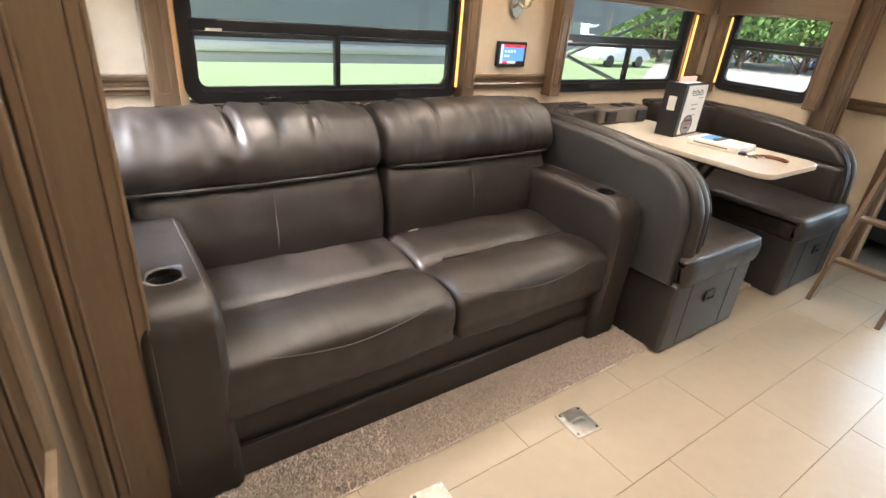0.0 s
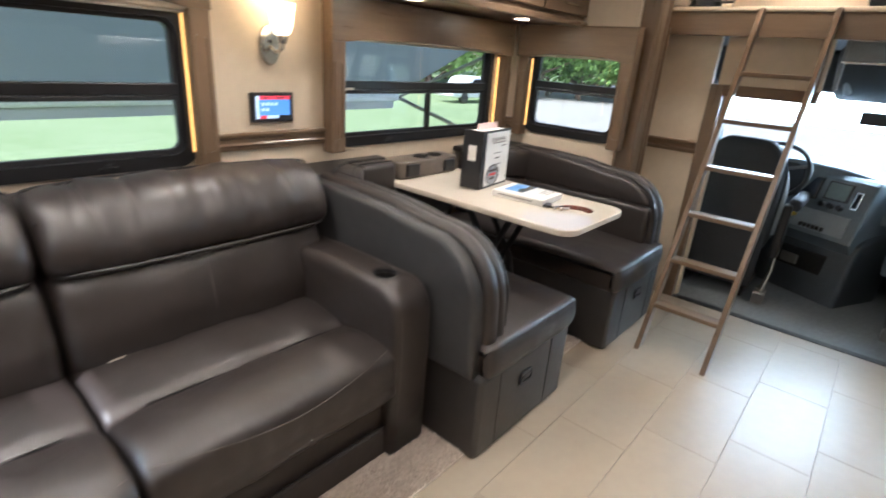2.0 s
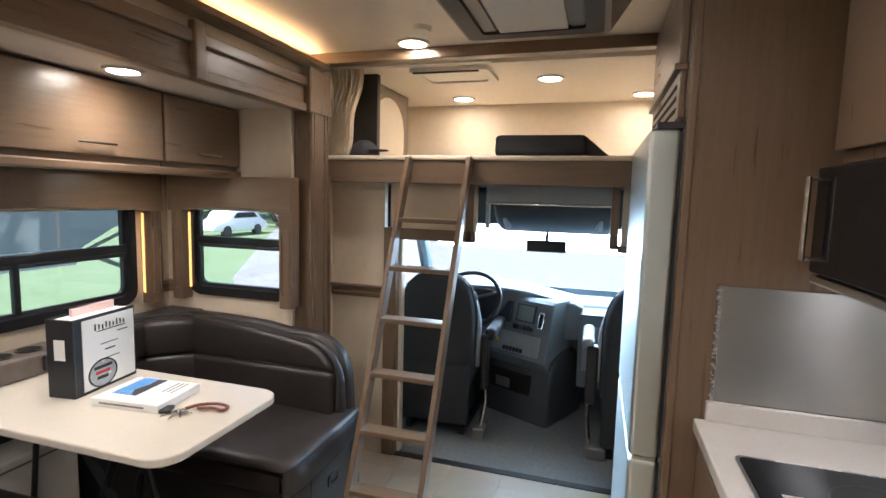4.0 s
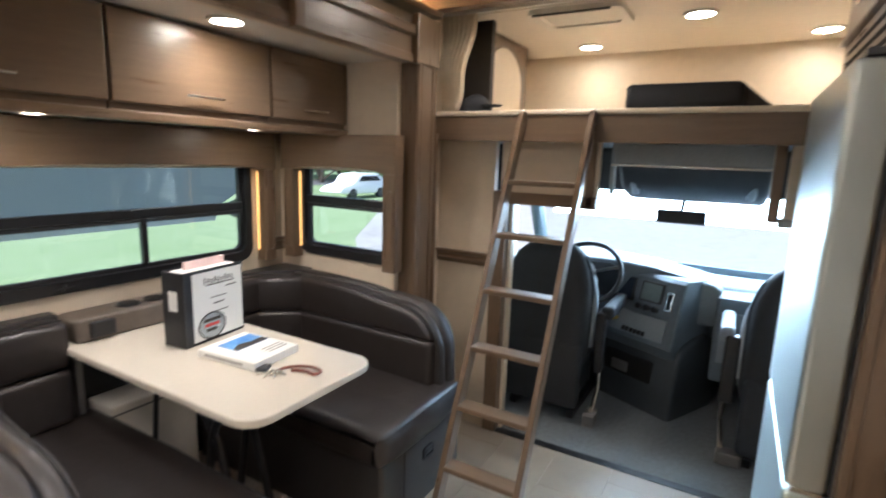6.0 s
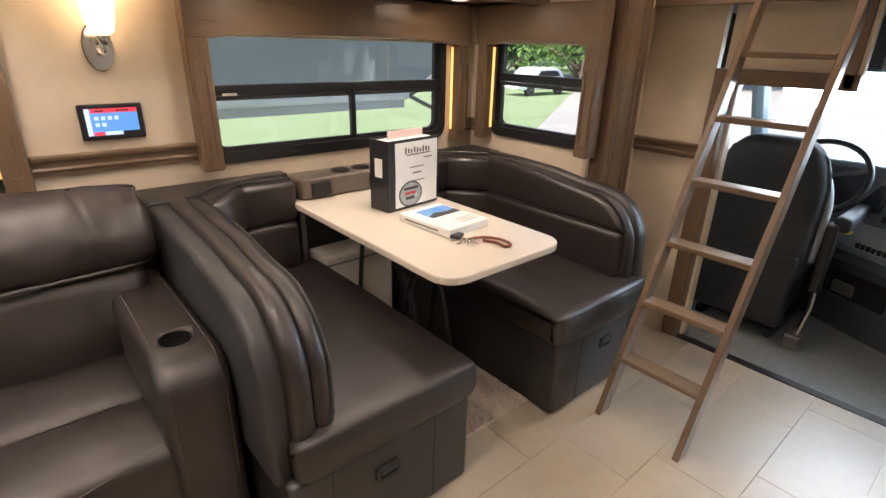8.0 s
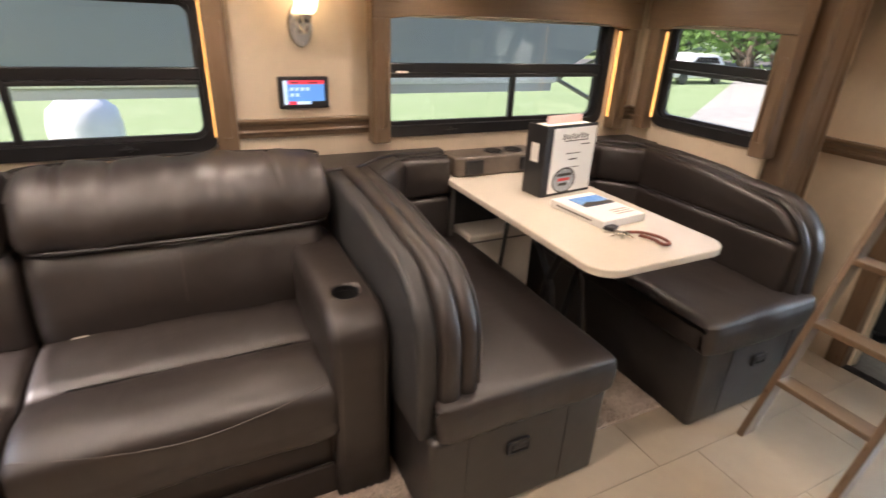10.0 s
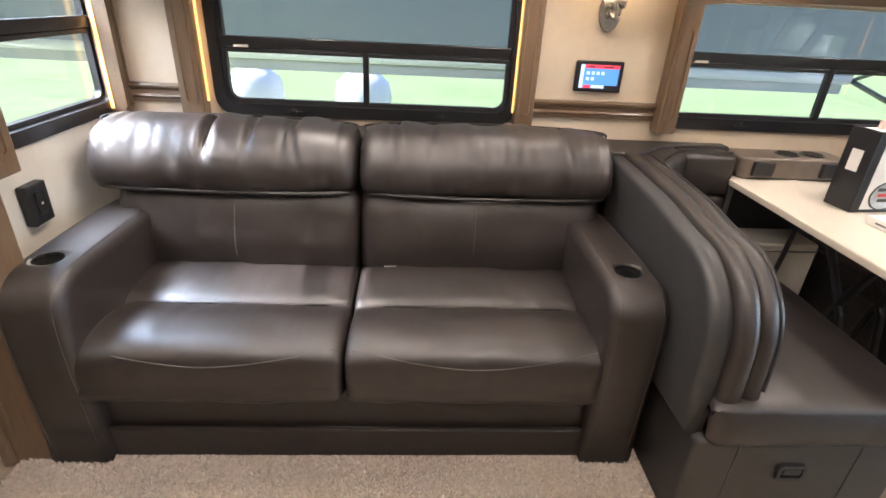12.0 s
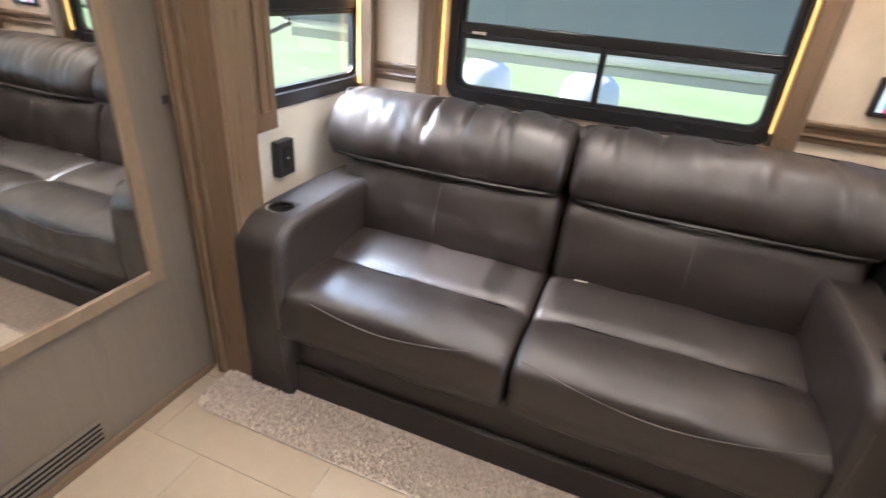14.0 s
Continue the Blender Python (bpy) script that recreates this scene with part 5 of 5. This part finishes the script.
for y in (COACH_Y - 0.06, SIDE_Y + 0.06):
    setting("pillar_1" if y > 0 else "pillar_2", tube([(5.70, y, 0.88), (5.28, y, 1.66)], 0.055, 8), M_dash, "grey windscreen pillar", "pillar")
for y in (COACH_Y - 0.03, SIDE_Y + 0.03):
    setting("pillar_3" if y > 0 else "pillar_4", slab((4.62, y - 0.04, 0.7), (4.74, y + 0.04, 1.64), 0.02), M_dash, "grey door pillar", "pillar")
wind = setting("window_5", prism([(5.66, 0.81), (5.668, 0.81), (5.288, 1.64), (5.28, 1.64)], "y", SIDE_Y + 0.05, COACH_Y - 0.05), M_glass, "wide clear windscreen of the cab", "window")
wind.visible_shadow = False
setting("ceiling_cab", slab((4.16, SIDE_Y, 1.60), (5.30, COACH_Y, 1.628)), M_dash, "grey cab headliner", "ceiling")
over = thing("overhead_console", (4.9, -0.08, 1.28), "dark grey overhead console above the windscreen", "console")
part("shell", prism(smooth_line([(4.55, 1.595), (4.62, 1.45), (4.78, 1.335), (5.05, 1.30), (5.12, 1.40), (5.0, 1.595)], 3), "y", -0.44, 0.28, 0.03, 3), M_dashdark, over, smooth=True)
part("recess", prism([(4.585, 1.53), (4.70, 1.385), (4.715, 1.40), (4.60, 1.545)], "y", -0.30, 0.14, 0.004), M_pit, over)
for y in (-0.36, 0.20):
    part("strut", tube([(4.56, y + (0.05 if y > 0 else -0.05), 1.57), (4.74, y, 1.345)], 0.022, 8), M_seatgrey, over, smooth=True)
setting("wall_cab_header", slab((5.04, SIDE_Y + 0.05, 1.335), (5.30, COACH_Y - 0.05, 1.598), 0.03, 3), M_dashdark, "dark grey visor panel above the windscreen", "panel")
shade = thing("roller_shade", (4.2, -0.1, 1.5), "grey roller shade cassette across the overhead opening", "shade")
part("cassette", slab((PART_X + 0.055, -0.44, 1.50), (PART_X + 0.12, 0.23, 1.598), 0.008), M_seatgrey, shade)
for y in (-0.443, 0.213):
    part("side_channel", slab((PART_X + 0.052, y, 1.36), (PART_X + 0.10, y + 0.018, 1.606), 0.003), M_seatgrey, shade)
part("rail", slab((PART_X + 0.052, -0.44, 1.597), (PART_X + 0.125, 0.23, 1.606), 0.002), M_chrome, shade)
part("bottom_rail", slab((PART_X + 0.050, -0.44, 1.492), (PART_X + 0.125, 0.23, 1.502), 0.002), M_chrome, shade)
mir = thing("rear_view_mirror", (5.0, -0.10, 1.2), "dark interior rear-view mirror on its stalk", "mirror")
part("housing", slab((4.97, -0.22, 1.185), (5.00, 0.05, 1.265), 0.012, 3), M_black, mir)
part("stalk", tube([(4.99, -0.085, 1.26), (5.05, -0.085, 1.33)], 0.012, 8), M_black, mir)
mir.location += Vector((0.0, 0.06, -0.022))
curt = thing("cab_curtain", (4.5, 0.98, 0.8), "dark grey gathered cab side curtain", "curtain")
bm = bmesh.new()
rows = [[bm.verts.new((4.60 + 0.16 * k / 24, 0.99 + 0.018 * math.sin(k * 1.6), z)) for k in range(25)] for z in (0.75, 1.2, 1.598)]
for p, q in zip(rows, rows[1:]):
    for k in range(24):
        bm.faces.new((p[k], p[k + 1], q[k + 1], q[k]))
part("cloth", bm, M_cloth_black, curt, smooth=True).modifiers.new("cloth", 'SOLIDIFY').thickness = 0.004

# ---- small things ----
panel = thing("control_panel", (1.93, WALL_Y, 1.08), "black wall-mounted touch-screen control panel, lit", "touch screen")
part("bezel", slab((1.834, WALL_Y - 0.022, 1.078), (2.028, WALL_Y - 0.001, 1.198), 0.006, 3), M_black, panel)
def scr_part(n, a, b, c, d, m, e=0.0236):
    part(n, slab((a, WALL_Y - e, b), (c, WALL_Y - 0.0215, d)), m, panel)
scr_part("screen", 1.852, 1.094, 2.010, 1.184, M_scr_blue, 0.0228)
scr_part("screen_bar", 1.870, 1.170, 2.010, 1.184, M_scr_red)
scr_part("screen_bar", 1.852, 1.094, 1.866, 1.184, M_scr_pale)
scr_part("screen_bar", 1.870, 1.094, 1.900, 1.106, M_scr_red)
scr_part("screen_bar", 1.903, 1.094, 1.955, 1.106, M_scr_pale)
scr_part("screen_bar", 1.958, 1.094, 2.010, 1.106, M_black)
for k in range(6):
    scr_part("screen_icon", 1.878 + 0.02 * (k % 4), 1.146 - 0.022 * (k // 4), 1.890 + 0.02 * (k % 4), 1.158 - 0.022 * (k // 4), M_scr_pale)
for x0, x1 in ((1.882, 1.91), (1.945, 1.985)):
    scr_part("screen_label", x0, 1.174, x1, 1.179, M_black, 0.0242)

panel.location += Vector((0.010, 0.0, -0.005))
sconce = thing("wall_sconce", (1.945, WALL_Y, 1.36), "brushed nickel wall sconce with a frosted glass shade, lit", "wall lamp")
part("backplate", prism([(1.945 + 0.046 * math.cos(2 * math.pi * k / 28), 1.375 + 0.078 * math.sin(2 * math.pi * k / 28)) for k in range(28)], "y", WALL_Y - 0.014, WALL_Y - 0.001, 0.006, 3), M_chrome, sconce)
part("arm", tube(open_line([(1.945, WALL_Y - 0.01, 1.372), (1.948, WALL_Y - 0.05, 1.352), (1.952, WALL_Y - 0.088, 1.365), (1.953, WALL_Y - 0.092, 1.392)], 5), 0.007, 8), M_chrome, sconce, smooth=True)
part("socket", tube([(1.953, WALL_Y - 0.092, 1.385), (1.953, WALL_Y - 0.092, 1.425)], [0.016, 0.022], 14), M_chrome, sconce, smooth=True)
part("button", tube([(1.945, WALL_Y - 0.012, 1.388), (1.945, WALL_Y - 0.019, 1.388)], 0.007, 10), M_dark, sconce)
def goblet():
    bm = bmesh.new()
    prof = [(0.020, 1.418), (0.031, 1.428), (0.038, 1.455), (0.043, 1.49), (0.049, 1.53)]
    rings = [[bm.verts.new((1.953 + r * math.cos(2 * math.pi * k / 24), WALL_Y - 0.092 + r * math.sin(2 * math.pi * k / 24), z)) for k in range(24)] for r, z in prof]
    for p, q in zip(rings, rings[1:]):
        for k in range(24):
            bm.faces.new((p[k], p[(k + 1) % 24], q[(k + 1) % 24], q[k]))
    bm.faces.new(rings[0][::-1])
    return bm
sh = part("shade", goblet(), M_shade, sconce, "frosted glass shade glowing warm", smooth=True)
sh.modifiers.new("thickness", 'SOLIDIFY').thickness = -0.003
lamp = new("sconce_lamp", bpy.data.lights.new("sconce_lamp", 'POINT'))
lamp.data.energy, lamp.data.color, lamp.data.shadow_soft_size = 0.5, (1.0, 0.74, 0.42), 0.03
lamp.location = (1.953, WALL_Y - 0.092, 1.55)

outlet = thing("wall_outlet", (0.0, 1.44, 0.69), "black surface-mounted outlet box on the end wall", "outlet")
part("body", slab((0.001, 1.385, 0.685), (0.034, 1.475, 0.815), 0.006, 3), M_black, outlet)
part("socket", slab((0.034, 1.412, 0.715), (0.0375, 1.450, 0.790), 0.003), M_pit, outlet)
part("pilot_light", slab((0.0375, 1.428, 0.748), (0.0385, 1.434, 0.755)), M_white, outlet)


outlet.location.y -= 0.108


def floor_plate(x, y, turn, flipped):
    p = thing("floor_plate", (x, y, 0.0), "square galvanised floor plate with a domed ring in the tile", "floor plate", "floor plates")
    p.rotation_euler = (0, 0, radians(turn))
    o = Vector((x, y, 0))
    part("plate", slab((x - 0.058, y - 0.062, 0.0), (x + 0.058, y + 0.062, 0.006), 0.002), M_zinc, p)
    ring = part("tie_ring", tube([o + Vector((0.024 * math.cos(a), 0.0, 0.006 + 0.020 * math.sin(a))) for a in [math.pi * k / 10 for k in range(11)]], 0.005, 8), M_zinc, p, smooth=True)
    part("dish", tube([(x, y, 0.0055), (x, y, 0.0075)], [0.034, 0.030], 20), M_zinc, p)
    for dx in (-0.045, 0.045):
        for dy in (-0.048, 0.048):
            part("screw", tube([(x + dx, y + dy, 0.005), (x + dx, y + dy, 0.0085)], 0.006, 8), M_chrome, p)
floor_plate(1.358, 0.638, -4, 0)
floor_plate(0.720, 0.622, -4, 1)

# on the table
TZ = 0.7705
def turned(bm, c, deg):
    bmesh.ops.rotate(bm, verts=bm.verts, cent=c, matrix=Matrix.Rotation(radians(deg), 3, 'Z'))
    return bm
BC, BA = Vector((2.893, 1.470, TZ)), 7.0
binder = thing("ring_binder", tuple(BC), "black ring binder standing upright with a white cover sheet", "binder")
def bslab(x0, y0, z0, x1, y1, z1, bev=0.0):
    """A box given from the binder's middle and foot."""
    return turned(slab((BC.x + x0, BC.y + y0, TZ + z0), (BC.x + x1, BC.y + y1, TZ + z1), bev), BC, BA)
part("cover", bslab(-0.14, -0.055, 0, 0.14, -0.051, 0.288, 0.001), M_black, binder)
part("cover", bslab(-0.14, 0.051, 0, 0.14, 0.055, 0.288, 0.001), M_black, binder)
part("spine", bslab(-0.146, -0.056, 0, -0.138, 0.056, 0.288, 0.003), M_black, binder)
part("spine_label", bslab(-0.1478, -0.022, 0.14, -0.1462, 0.022, 0.215), M_paper, binder)
part("pages", bslab(-0.125, -0.046, 0.006, 0.125, 0.046, 0.282), M_paper, binder)
part("tab_sheet", bslab(-0.08, 0.010, 0.28, 0.11, 0.022, 0.312), M_pink, binder)
part("cover_sheet", bslab(-0.108, -0.0575, 0.012, 0.132, -0.0551, 0.276), M_paper, binder, "white printed cover sheet in a clear sleeve")
for a, b, c, d, m in ((-0.045, 0.222, 0.090, 0.226, M_dark), (0.05, 0.204, 0.10, 0.208, M_dark), (-0.03, 0.170, 0.05, 0.174, M_grey), (-0.012, 0.145, 0.036, 0.150, M_dark), (-0.025, 0.112, 0.055, 0.116, M_grey)):
    part("print_bar", bslab(a, -0.0585, b, c, -0.0574, d), m, binder)
for k in range(9):
    a = -0.055 + 0.0165 * k
    part("logo_stroke", bslab(a, -0.0585, 0.229 + 0.002 * (k % 2), a + 0.007, -0.0574, 0.254 - 0.004 * (k % 3), 0.0004), M_dark, binder)
disc_c = (BC.x - 0.025, TZ + 0.062)
circ = lambda q: [(disc_c[0] + q * 1.1 * math.cos(2 * math.pi * k / 28), disc_c[1] + q * 0.9 * math.sin(2 * math.pi * k / 28)) for k in range(28)]
st = part("sticker", turned(prism(circ(0.060), "y", BC.y - 0.0590, BC.y - 0.0574), BC, BA), M_sticker, binder, "round silver sticker with a red centre")
part("sticker_ring", turned(ring_prism(circ(0.060), circ(0.054), "y", BC.y - 0.0598, BC.y - 0.0588), BC, BA), M_dark, st)
for k in range(3):
    part("sticker_bar", bslab(-0.065 + 0.006 * k, -0.0598, 0.080 - 0.020 * k, 0.017 - 0.010 * k, -0.0588, 0.092 - 0.020 * k), M_red if k == 1 else M_dark, st)
KC, KA = Vector((2.858, 1.178, TZ)), 5.0
def kslab(x0, y0, z0, x1, y1, z1, bev=0.0):
    """A box given from the manual's middle and foot."""
    return turned(slab((KC.x + x0, KC.y + y0, TZ + z0), (KC.x + x1, KC.y + y1, TZ + z1), bev), KC, KA)
book = thing("boxed_manual", tuple(KC), "white boxed manual with a blue landscape picture, lying flat", "book")
part("box", kslab(-0.108, -0.136, 0, 0.108, 0.136, 0.030, 0.003), M_paper, book)
part("picture", kslab(-0.055, 0.0, 0.030, 0.098, 0.100, 0.0312), M_bluepic, book)
part("picture_hill", turned(prism([(KC.x + u, KC.y + v) for u, v in ((-0.055, 0.0), (0.098, 0.0), (0.098, 0.035), (0.04, 0.03), (-0.01, 0.045), (-0.055, 0.02))], "z", TZ + 0.0312, TZ + 0.0318), KC, KA), M_dark, book)
for k in range(3):
    part("print_bar", kslab(0.0, -0.10 + 0.018 * k, 0.030, 0.09, -0.095 + 0.018 * k, 0.0308), M_grey, book)
part("side_print", kslab(-0.1092, -0.08, 0.012, -0.1078, 0.10, 0.018), M_grey, book)
keys = thing("key_bunch", (2.93, 1.03, TZ), "bunch of keys with a black fob and a red-brown strap", "keys")
part("fob", turned(slab((2.905, 1.085, TZ), (2.955, 1.125, TZ + 0.014), 0.006, 3), Vector((2.93, 1.1, 0)), 25), M_black, keys)
part("ring", tube([Vector((2.935 + 0.016 * math.cos(a), 1.055 + 0.016 * math.sin(a), TZ + 0.006)) for a in [2 * math.pi * k / 20 for k in range(20)]], 0.0018, 6, close=True), M_chrome, keys)
for k, a in enumerate((150, 190, 225, 262)):
    d = Vector((math.cos(radians(a)), math.sin(radians(a)), 0))
    q = Vector((2.935, 1.055, TZ + 0.003 + 0.002 * k))
    key = part("key", tube([q + d * 0.014, q + d * 0.03], 0.009, 10), M_chrome, keys)
    part("blade", tube([q + d * 0.026, q + d * 0.062], [0.004, 0.003], 6), M_chrome, key)
part("strap", tube(open_line([(2.95, 1.05, TZ + 0.008), (2.99, 1.02, TZ + 0.012), (3.02, 0.97, TZ + 0.010), (3.015, 0.925, TZ + 0.008), (2.985, 0.925, TZ + 0.008), (2.985, 0.965, TZ + 0.010), (2.965, 1.01, TZ + 0.010)], 5), 0.0055, 8), M_strap, keys, smooth=True)

keys.location += Vector((-0.135, -0.078, 0.0))

# ---- outdoors ----
setting("ground", slab((-400, -400, -1.3), (400, 400, -1.1)), M_grass, "bright green mown lawn round the vehicle", "ground")
setting("pavement_drive", prism([(5.2, -40), (70, -40), (70, 40), (30, 20), (14, 10), (6.6, 3.5)], "z", -1.1, -1.08), M_gravel, "pale gravel drive in front of the vehicle", "driveway")
setting("road", slab((-120, 30.0, -1.1), (150, 36.5, -1.075)), M_road, "distant pale asphalt road", "road")
awn = thing("awning", (1.6, 2.0, 1.9), "extended grey fabric awning with a white roller and folding arms", "awning")
ax0, ax1, ay0, az0, ay1, az1 = -2.4, 5.2, 2.03, 2.20, 4.55, 0.91
part("fabric", prism([(ay0, az0), (ay1, az1), (ay1, az1 + 0.006), (ay0, az0 + 0.006)], "x", ax0, ax1), M_awn, awn)
part("housing", slab((0.0, 1.981, 2.0), (3.7, 2.06, 2.21), 0.01), M_whitepaint, awn)
part("roller_tube", tube([(ax0, ay1, az1 - 0.02), (ax1, ay1, az1 - 0.02)], 0.05, 14), M_whitepaint, awn, smooth=True)
part("valance", slab((ax0, ay1 + 0.045, az1 - 0.16), (ax1, ay1 + 0.05, az1 - 0.02)), M_valance, awn)
for x in (ax0 + 0.05, ax1 + 0.03):
    part("arm", tube([(min(max(x, 0.1), 3.65), 1.985, 0.1), (x, 3.4, 0.62), (x, ay1, az1 - 0.03)], 0.022, 8), M_grey, awn)
    part("rafter", tube([(x, 2.01, 1.95), (x, ay1, az1 - 0.03)], 0.018, 8), M_grey, awn)


def tank(x, y, label):
    t = thing("gas_tank", (x, y, -1.1), label, "gas tank", "white tanks")
    bm = bmesh.new()
    prof = [(0.30, -1.1), (0.34, -1.06), (0.34, 0.30), (0.31, 0.44), (0.20, 0.54), (0.02, 0.57)]
    rings = [[bm.verts.new((x + r * math.cos(2 * math.pi * k / 24), y + r * math.sin(2 * math.pi * k / 24), z)) for k in range(24)] for r, z in prof]
    for p, q in zip(rings, rings[1:]):
        for k in range(24):
            bm.faces.new((p[k], p[(k + 1) % 24], q[(k + 1) % 24], q[k]))
    bm.faces.new(rings[0][::-1]), bm.faces.new(rings[-1])
    part("vessel", bm, M_whitepaint, t, smooth=True)
    part("collar", tube([(x, y, 0.55), (x, y, 0.68)], 0.10, 16), M_grey, t)
    part("valve", tube([(x - 0.12, y - 0.05, 0.60), (x + 0.14, y - 0.05, 0.66)], 0.02, 8), M_chrome, t)
    part("label_plate", slab((x - 0.30, y - 0.335, 0.05), (x - 0.16, y - 0.27, 0.15), 0.004), M_red, t)


for x in (-0.75, 0.55):
    tank(x, 6.2, "white upright gas tank with a valve and a red label")


def tree_meshes(seed):
    r = random.Random(seed)
    bm = tube([(0, 0, 0), (0.05, 0.02, 1.2), (-0.04, 0.06, 2.6), (0.05, 0, 4.0)], [0.22, 0.17, 0.13, 0.06], 8)
    tips = []
    for k in range(9):
        a, z = k * 2.4 + r.random(), 1.8 + 0.28 * k
        tip = Vector((math.cos(a) * (1.6 + r.random()), math.sin(a) * (1.6 + r.random()), z + 0.9 + r.random()))
        tube([(0, 0, z), tip * 0.5 + Vector((0, 0, z * 0.5)), tip], [0.07, 0.05, 0.02], 5, bm)
        tips.append(tip)
    tips += [Vector((r.uniform(-1, 1), r.uniform(-1, 1), 4.4 + r.random())) for _ in range(5)]
    vs, fs = [], []
    for tip in tips:
        for _ in range(130):
            c = tip + Vector((r.gauss(0, 0.55), r.gauss(0, 0.55), r.gauss(0, 0.42)))
            u = Vector((r.uniform(-1, 1), r.uniform(-1, 1), r.uniform(-1, 1))).normalized() * r.uniform(0.09, 0.2)
            w = u.orthogonal().normalized() * r.uniform(0.06, 0.13)
            i = len(vs)
            vs += [c - u, c + w, c + u, c - w]
            fs.append((i, i + 1, i + 2, i + 3))
    me = bpy.data.meshes.new("crown")
    me.from_pydata(vs, [], fs)
    me.materials.append(M_leaf)
    return bm, me


tr = thing("tree", (0, 0, 0), "leafy green tree at the edge of the lawn", "tree", "trees round the lawn")
bm, crown_me = tree_meshes(3)
part("trunk", bm, M_bark, tr, smooth=True)
crown = new("crown", crown_me)
crown.parent = tr
r = random.Random(11)
spots = [(r.uniform(-70, 80), r.uniform(50, 66)) for _ in range(40)] + [(r.uniform(34, 60), r.uniform(14, 46)) for _ in range(34)] + [(r.uniform(-75, -35), r.uniform(-10, 40)) for _ in range(24)] + [(r.uniform(62, 80), r.uniform(-30, 6)) for _ in range(10)]
for k, (x, y) in enumerate(spots):
    s = r.uniform(0.9, 1.7)
    m = Matrix.LocRotScale((x, y, -1.1 - 1.7 * s), Euler((0, 0, r.uniform(0, 6))), None)
    if k == 0:
        tr.matrix_world, t = m, tr
    else:
        t = copy_thing(tr, m)
    t.scale = (s, s, s)

car = thing("parked_car", (26, 11.5, -1.1), "white parked car far off across the drive", "car")
part("body", prism(smooth_line([(24.0, -0.75), (24.0, -0.35), (24.9, -0.15), (25.5, 0.35), (27.2, 0.35), (27.8, -0.1), (28.2, -0.3), (28.2, -0.75)], 3), "y", 10.7, 12.3, 0.08, 2), M_whitepaint, car, smooth=True)
part("window", prism([(25.3, -0.05), (25.65, 0.25), (27.05, 0.25), (27.4, -0.05)], "y", 10.66, 12.34, 0.02), M_hob, car)
for x in (24.8, 27.4):
    part("wheel", tube([(x, 10.66, -0.78), (x, 10.9, -0.78)], 0.32, 16), M_black, car)

car.location += Vector((0.0, 8.5, 0.0))

# ---- floor tiles and carpet ----
floor = setting("floor", slab((-2.5, SIDE_Y, -0.08), (PART_X, 1.0, -0.006)), M_grout, "cream porcelain tile floor with fine joints", "floor")
carpet = setting("carpet", prism([(3.685, 0.87), (3.685, WALL_Y), (-0.02, WALL_Y), (-0.02, 0.86)] + arc(0.04, 0.845, 0.06, 180, 270, 4) + [(1.99, 0.785), (1.99, 0.87)], "z", -0.004, 0.008), M_carpet, "beige-grey cut pile carpet in the slide-out", "carpet")
def pile():
    r = random.Random(2)
    vs, fs = [], []
    for _ in range(52000):
        if r.random() < 0.62:
            x, y = r.uniform(-0.015, 1.985), r.uniform(0.787, 1.05)
        else:
            x, y = r.uniform(2.60, 3.12), r.uniform(0.872, 1.72)
        if x < 0.03 and y < 0.83:
            continue
        h, a = r.uniform(0.008, 0.015), r.uniform(0, 6.28)
        dx, dy = 0.0026 * math.cos(a), 0.0026 * math.sin(a)
        lx, ly = r.uniform(-0.006, 0.006), r.uniform(-0.006, 0.006)
        i = len(vs)
        vs += [(x - dx, y - dy, 0.006), (x + dx, y + dy, 0.006), (x + lx + dx, y + ly + dy, 0.008 + h), (x + lx - dx, y + ly - dy, 0.008 + h)]
        fs.append((i, i + 1, i + 2, i + 3))
    me = bpy.data.meshes.new("carpet_pile")
    me.from_pydata(vs, [], fs)
    me.materials.append(M_pile)
    tagged(new("carpet_pile", me), "tufted beige-grey carpet fibres", "carpet", kind="stuff")
pile()
TL, TW, G = 0.575, 0.283, 0.0011
tile_mesh = {}
def tile(x0, y0, x1, y1):
    key = (round(x1 - x0, 3), round(y1 - y0, 3))
    if key not in tile_mesh:
        bm = slab((0, 0, -0.006), (x1 - x0, y1 - y0, 0.0), 0.0012, 1)
        me = bpy.data.meshes.new("tile")
        bm.to_mesh(me)
        bm.free()
        me.materials.append(M_tile)
        tile_mesh[key] = me
    ob = new("tile", tile_mesh[key])
    ob.location, ob.parent = (x0, y0, 0), floor
row, y = 0, 0.36 - TW * 6
while y < 1.0:
    x = -2.5 - TL + ((0.355 + 2.5 - 0.192 * (row - 5)) % TL)
    while x < PART_X:
        a, b, c, d = max(x, -2.5) + G / 2, min(x + TL, PART_X) - G / 2, max(y, SIDE_Y) + G / 2, min(y + TW, 0.999) - G / 2
        if b - a > 0.02 and d - c > 0.02:
            tile(a, c, b, d)
        x += TL
    y += TW
    row += 1
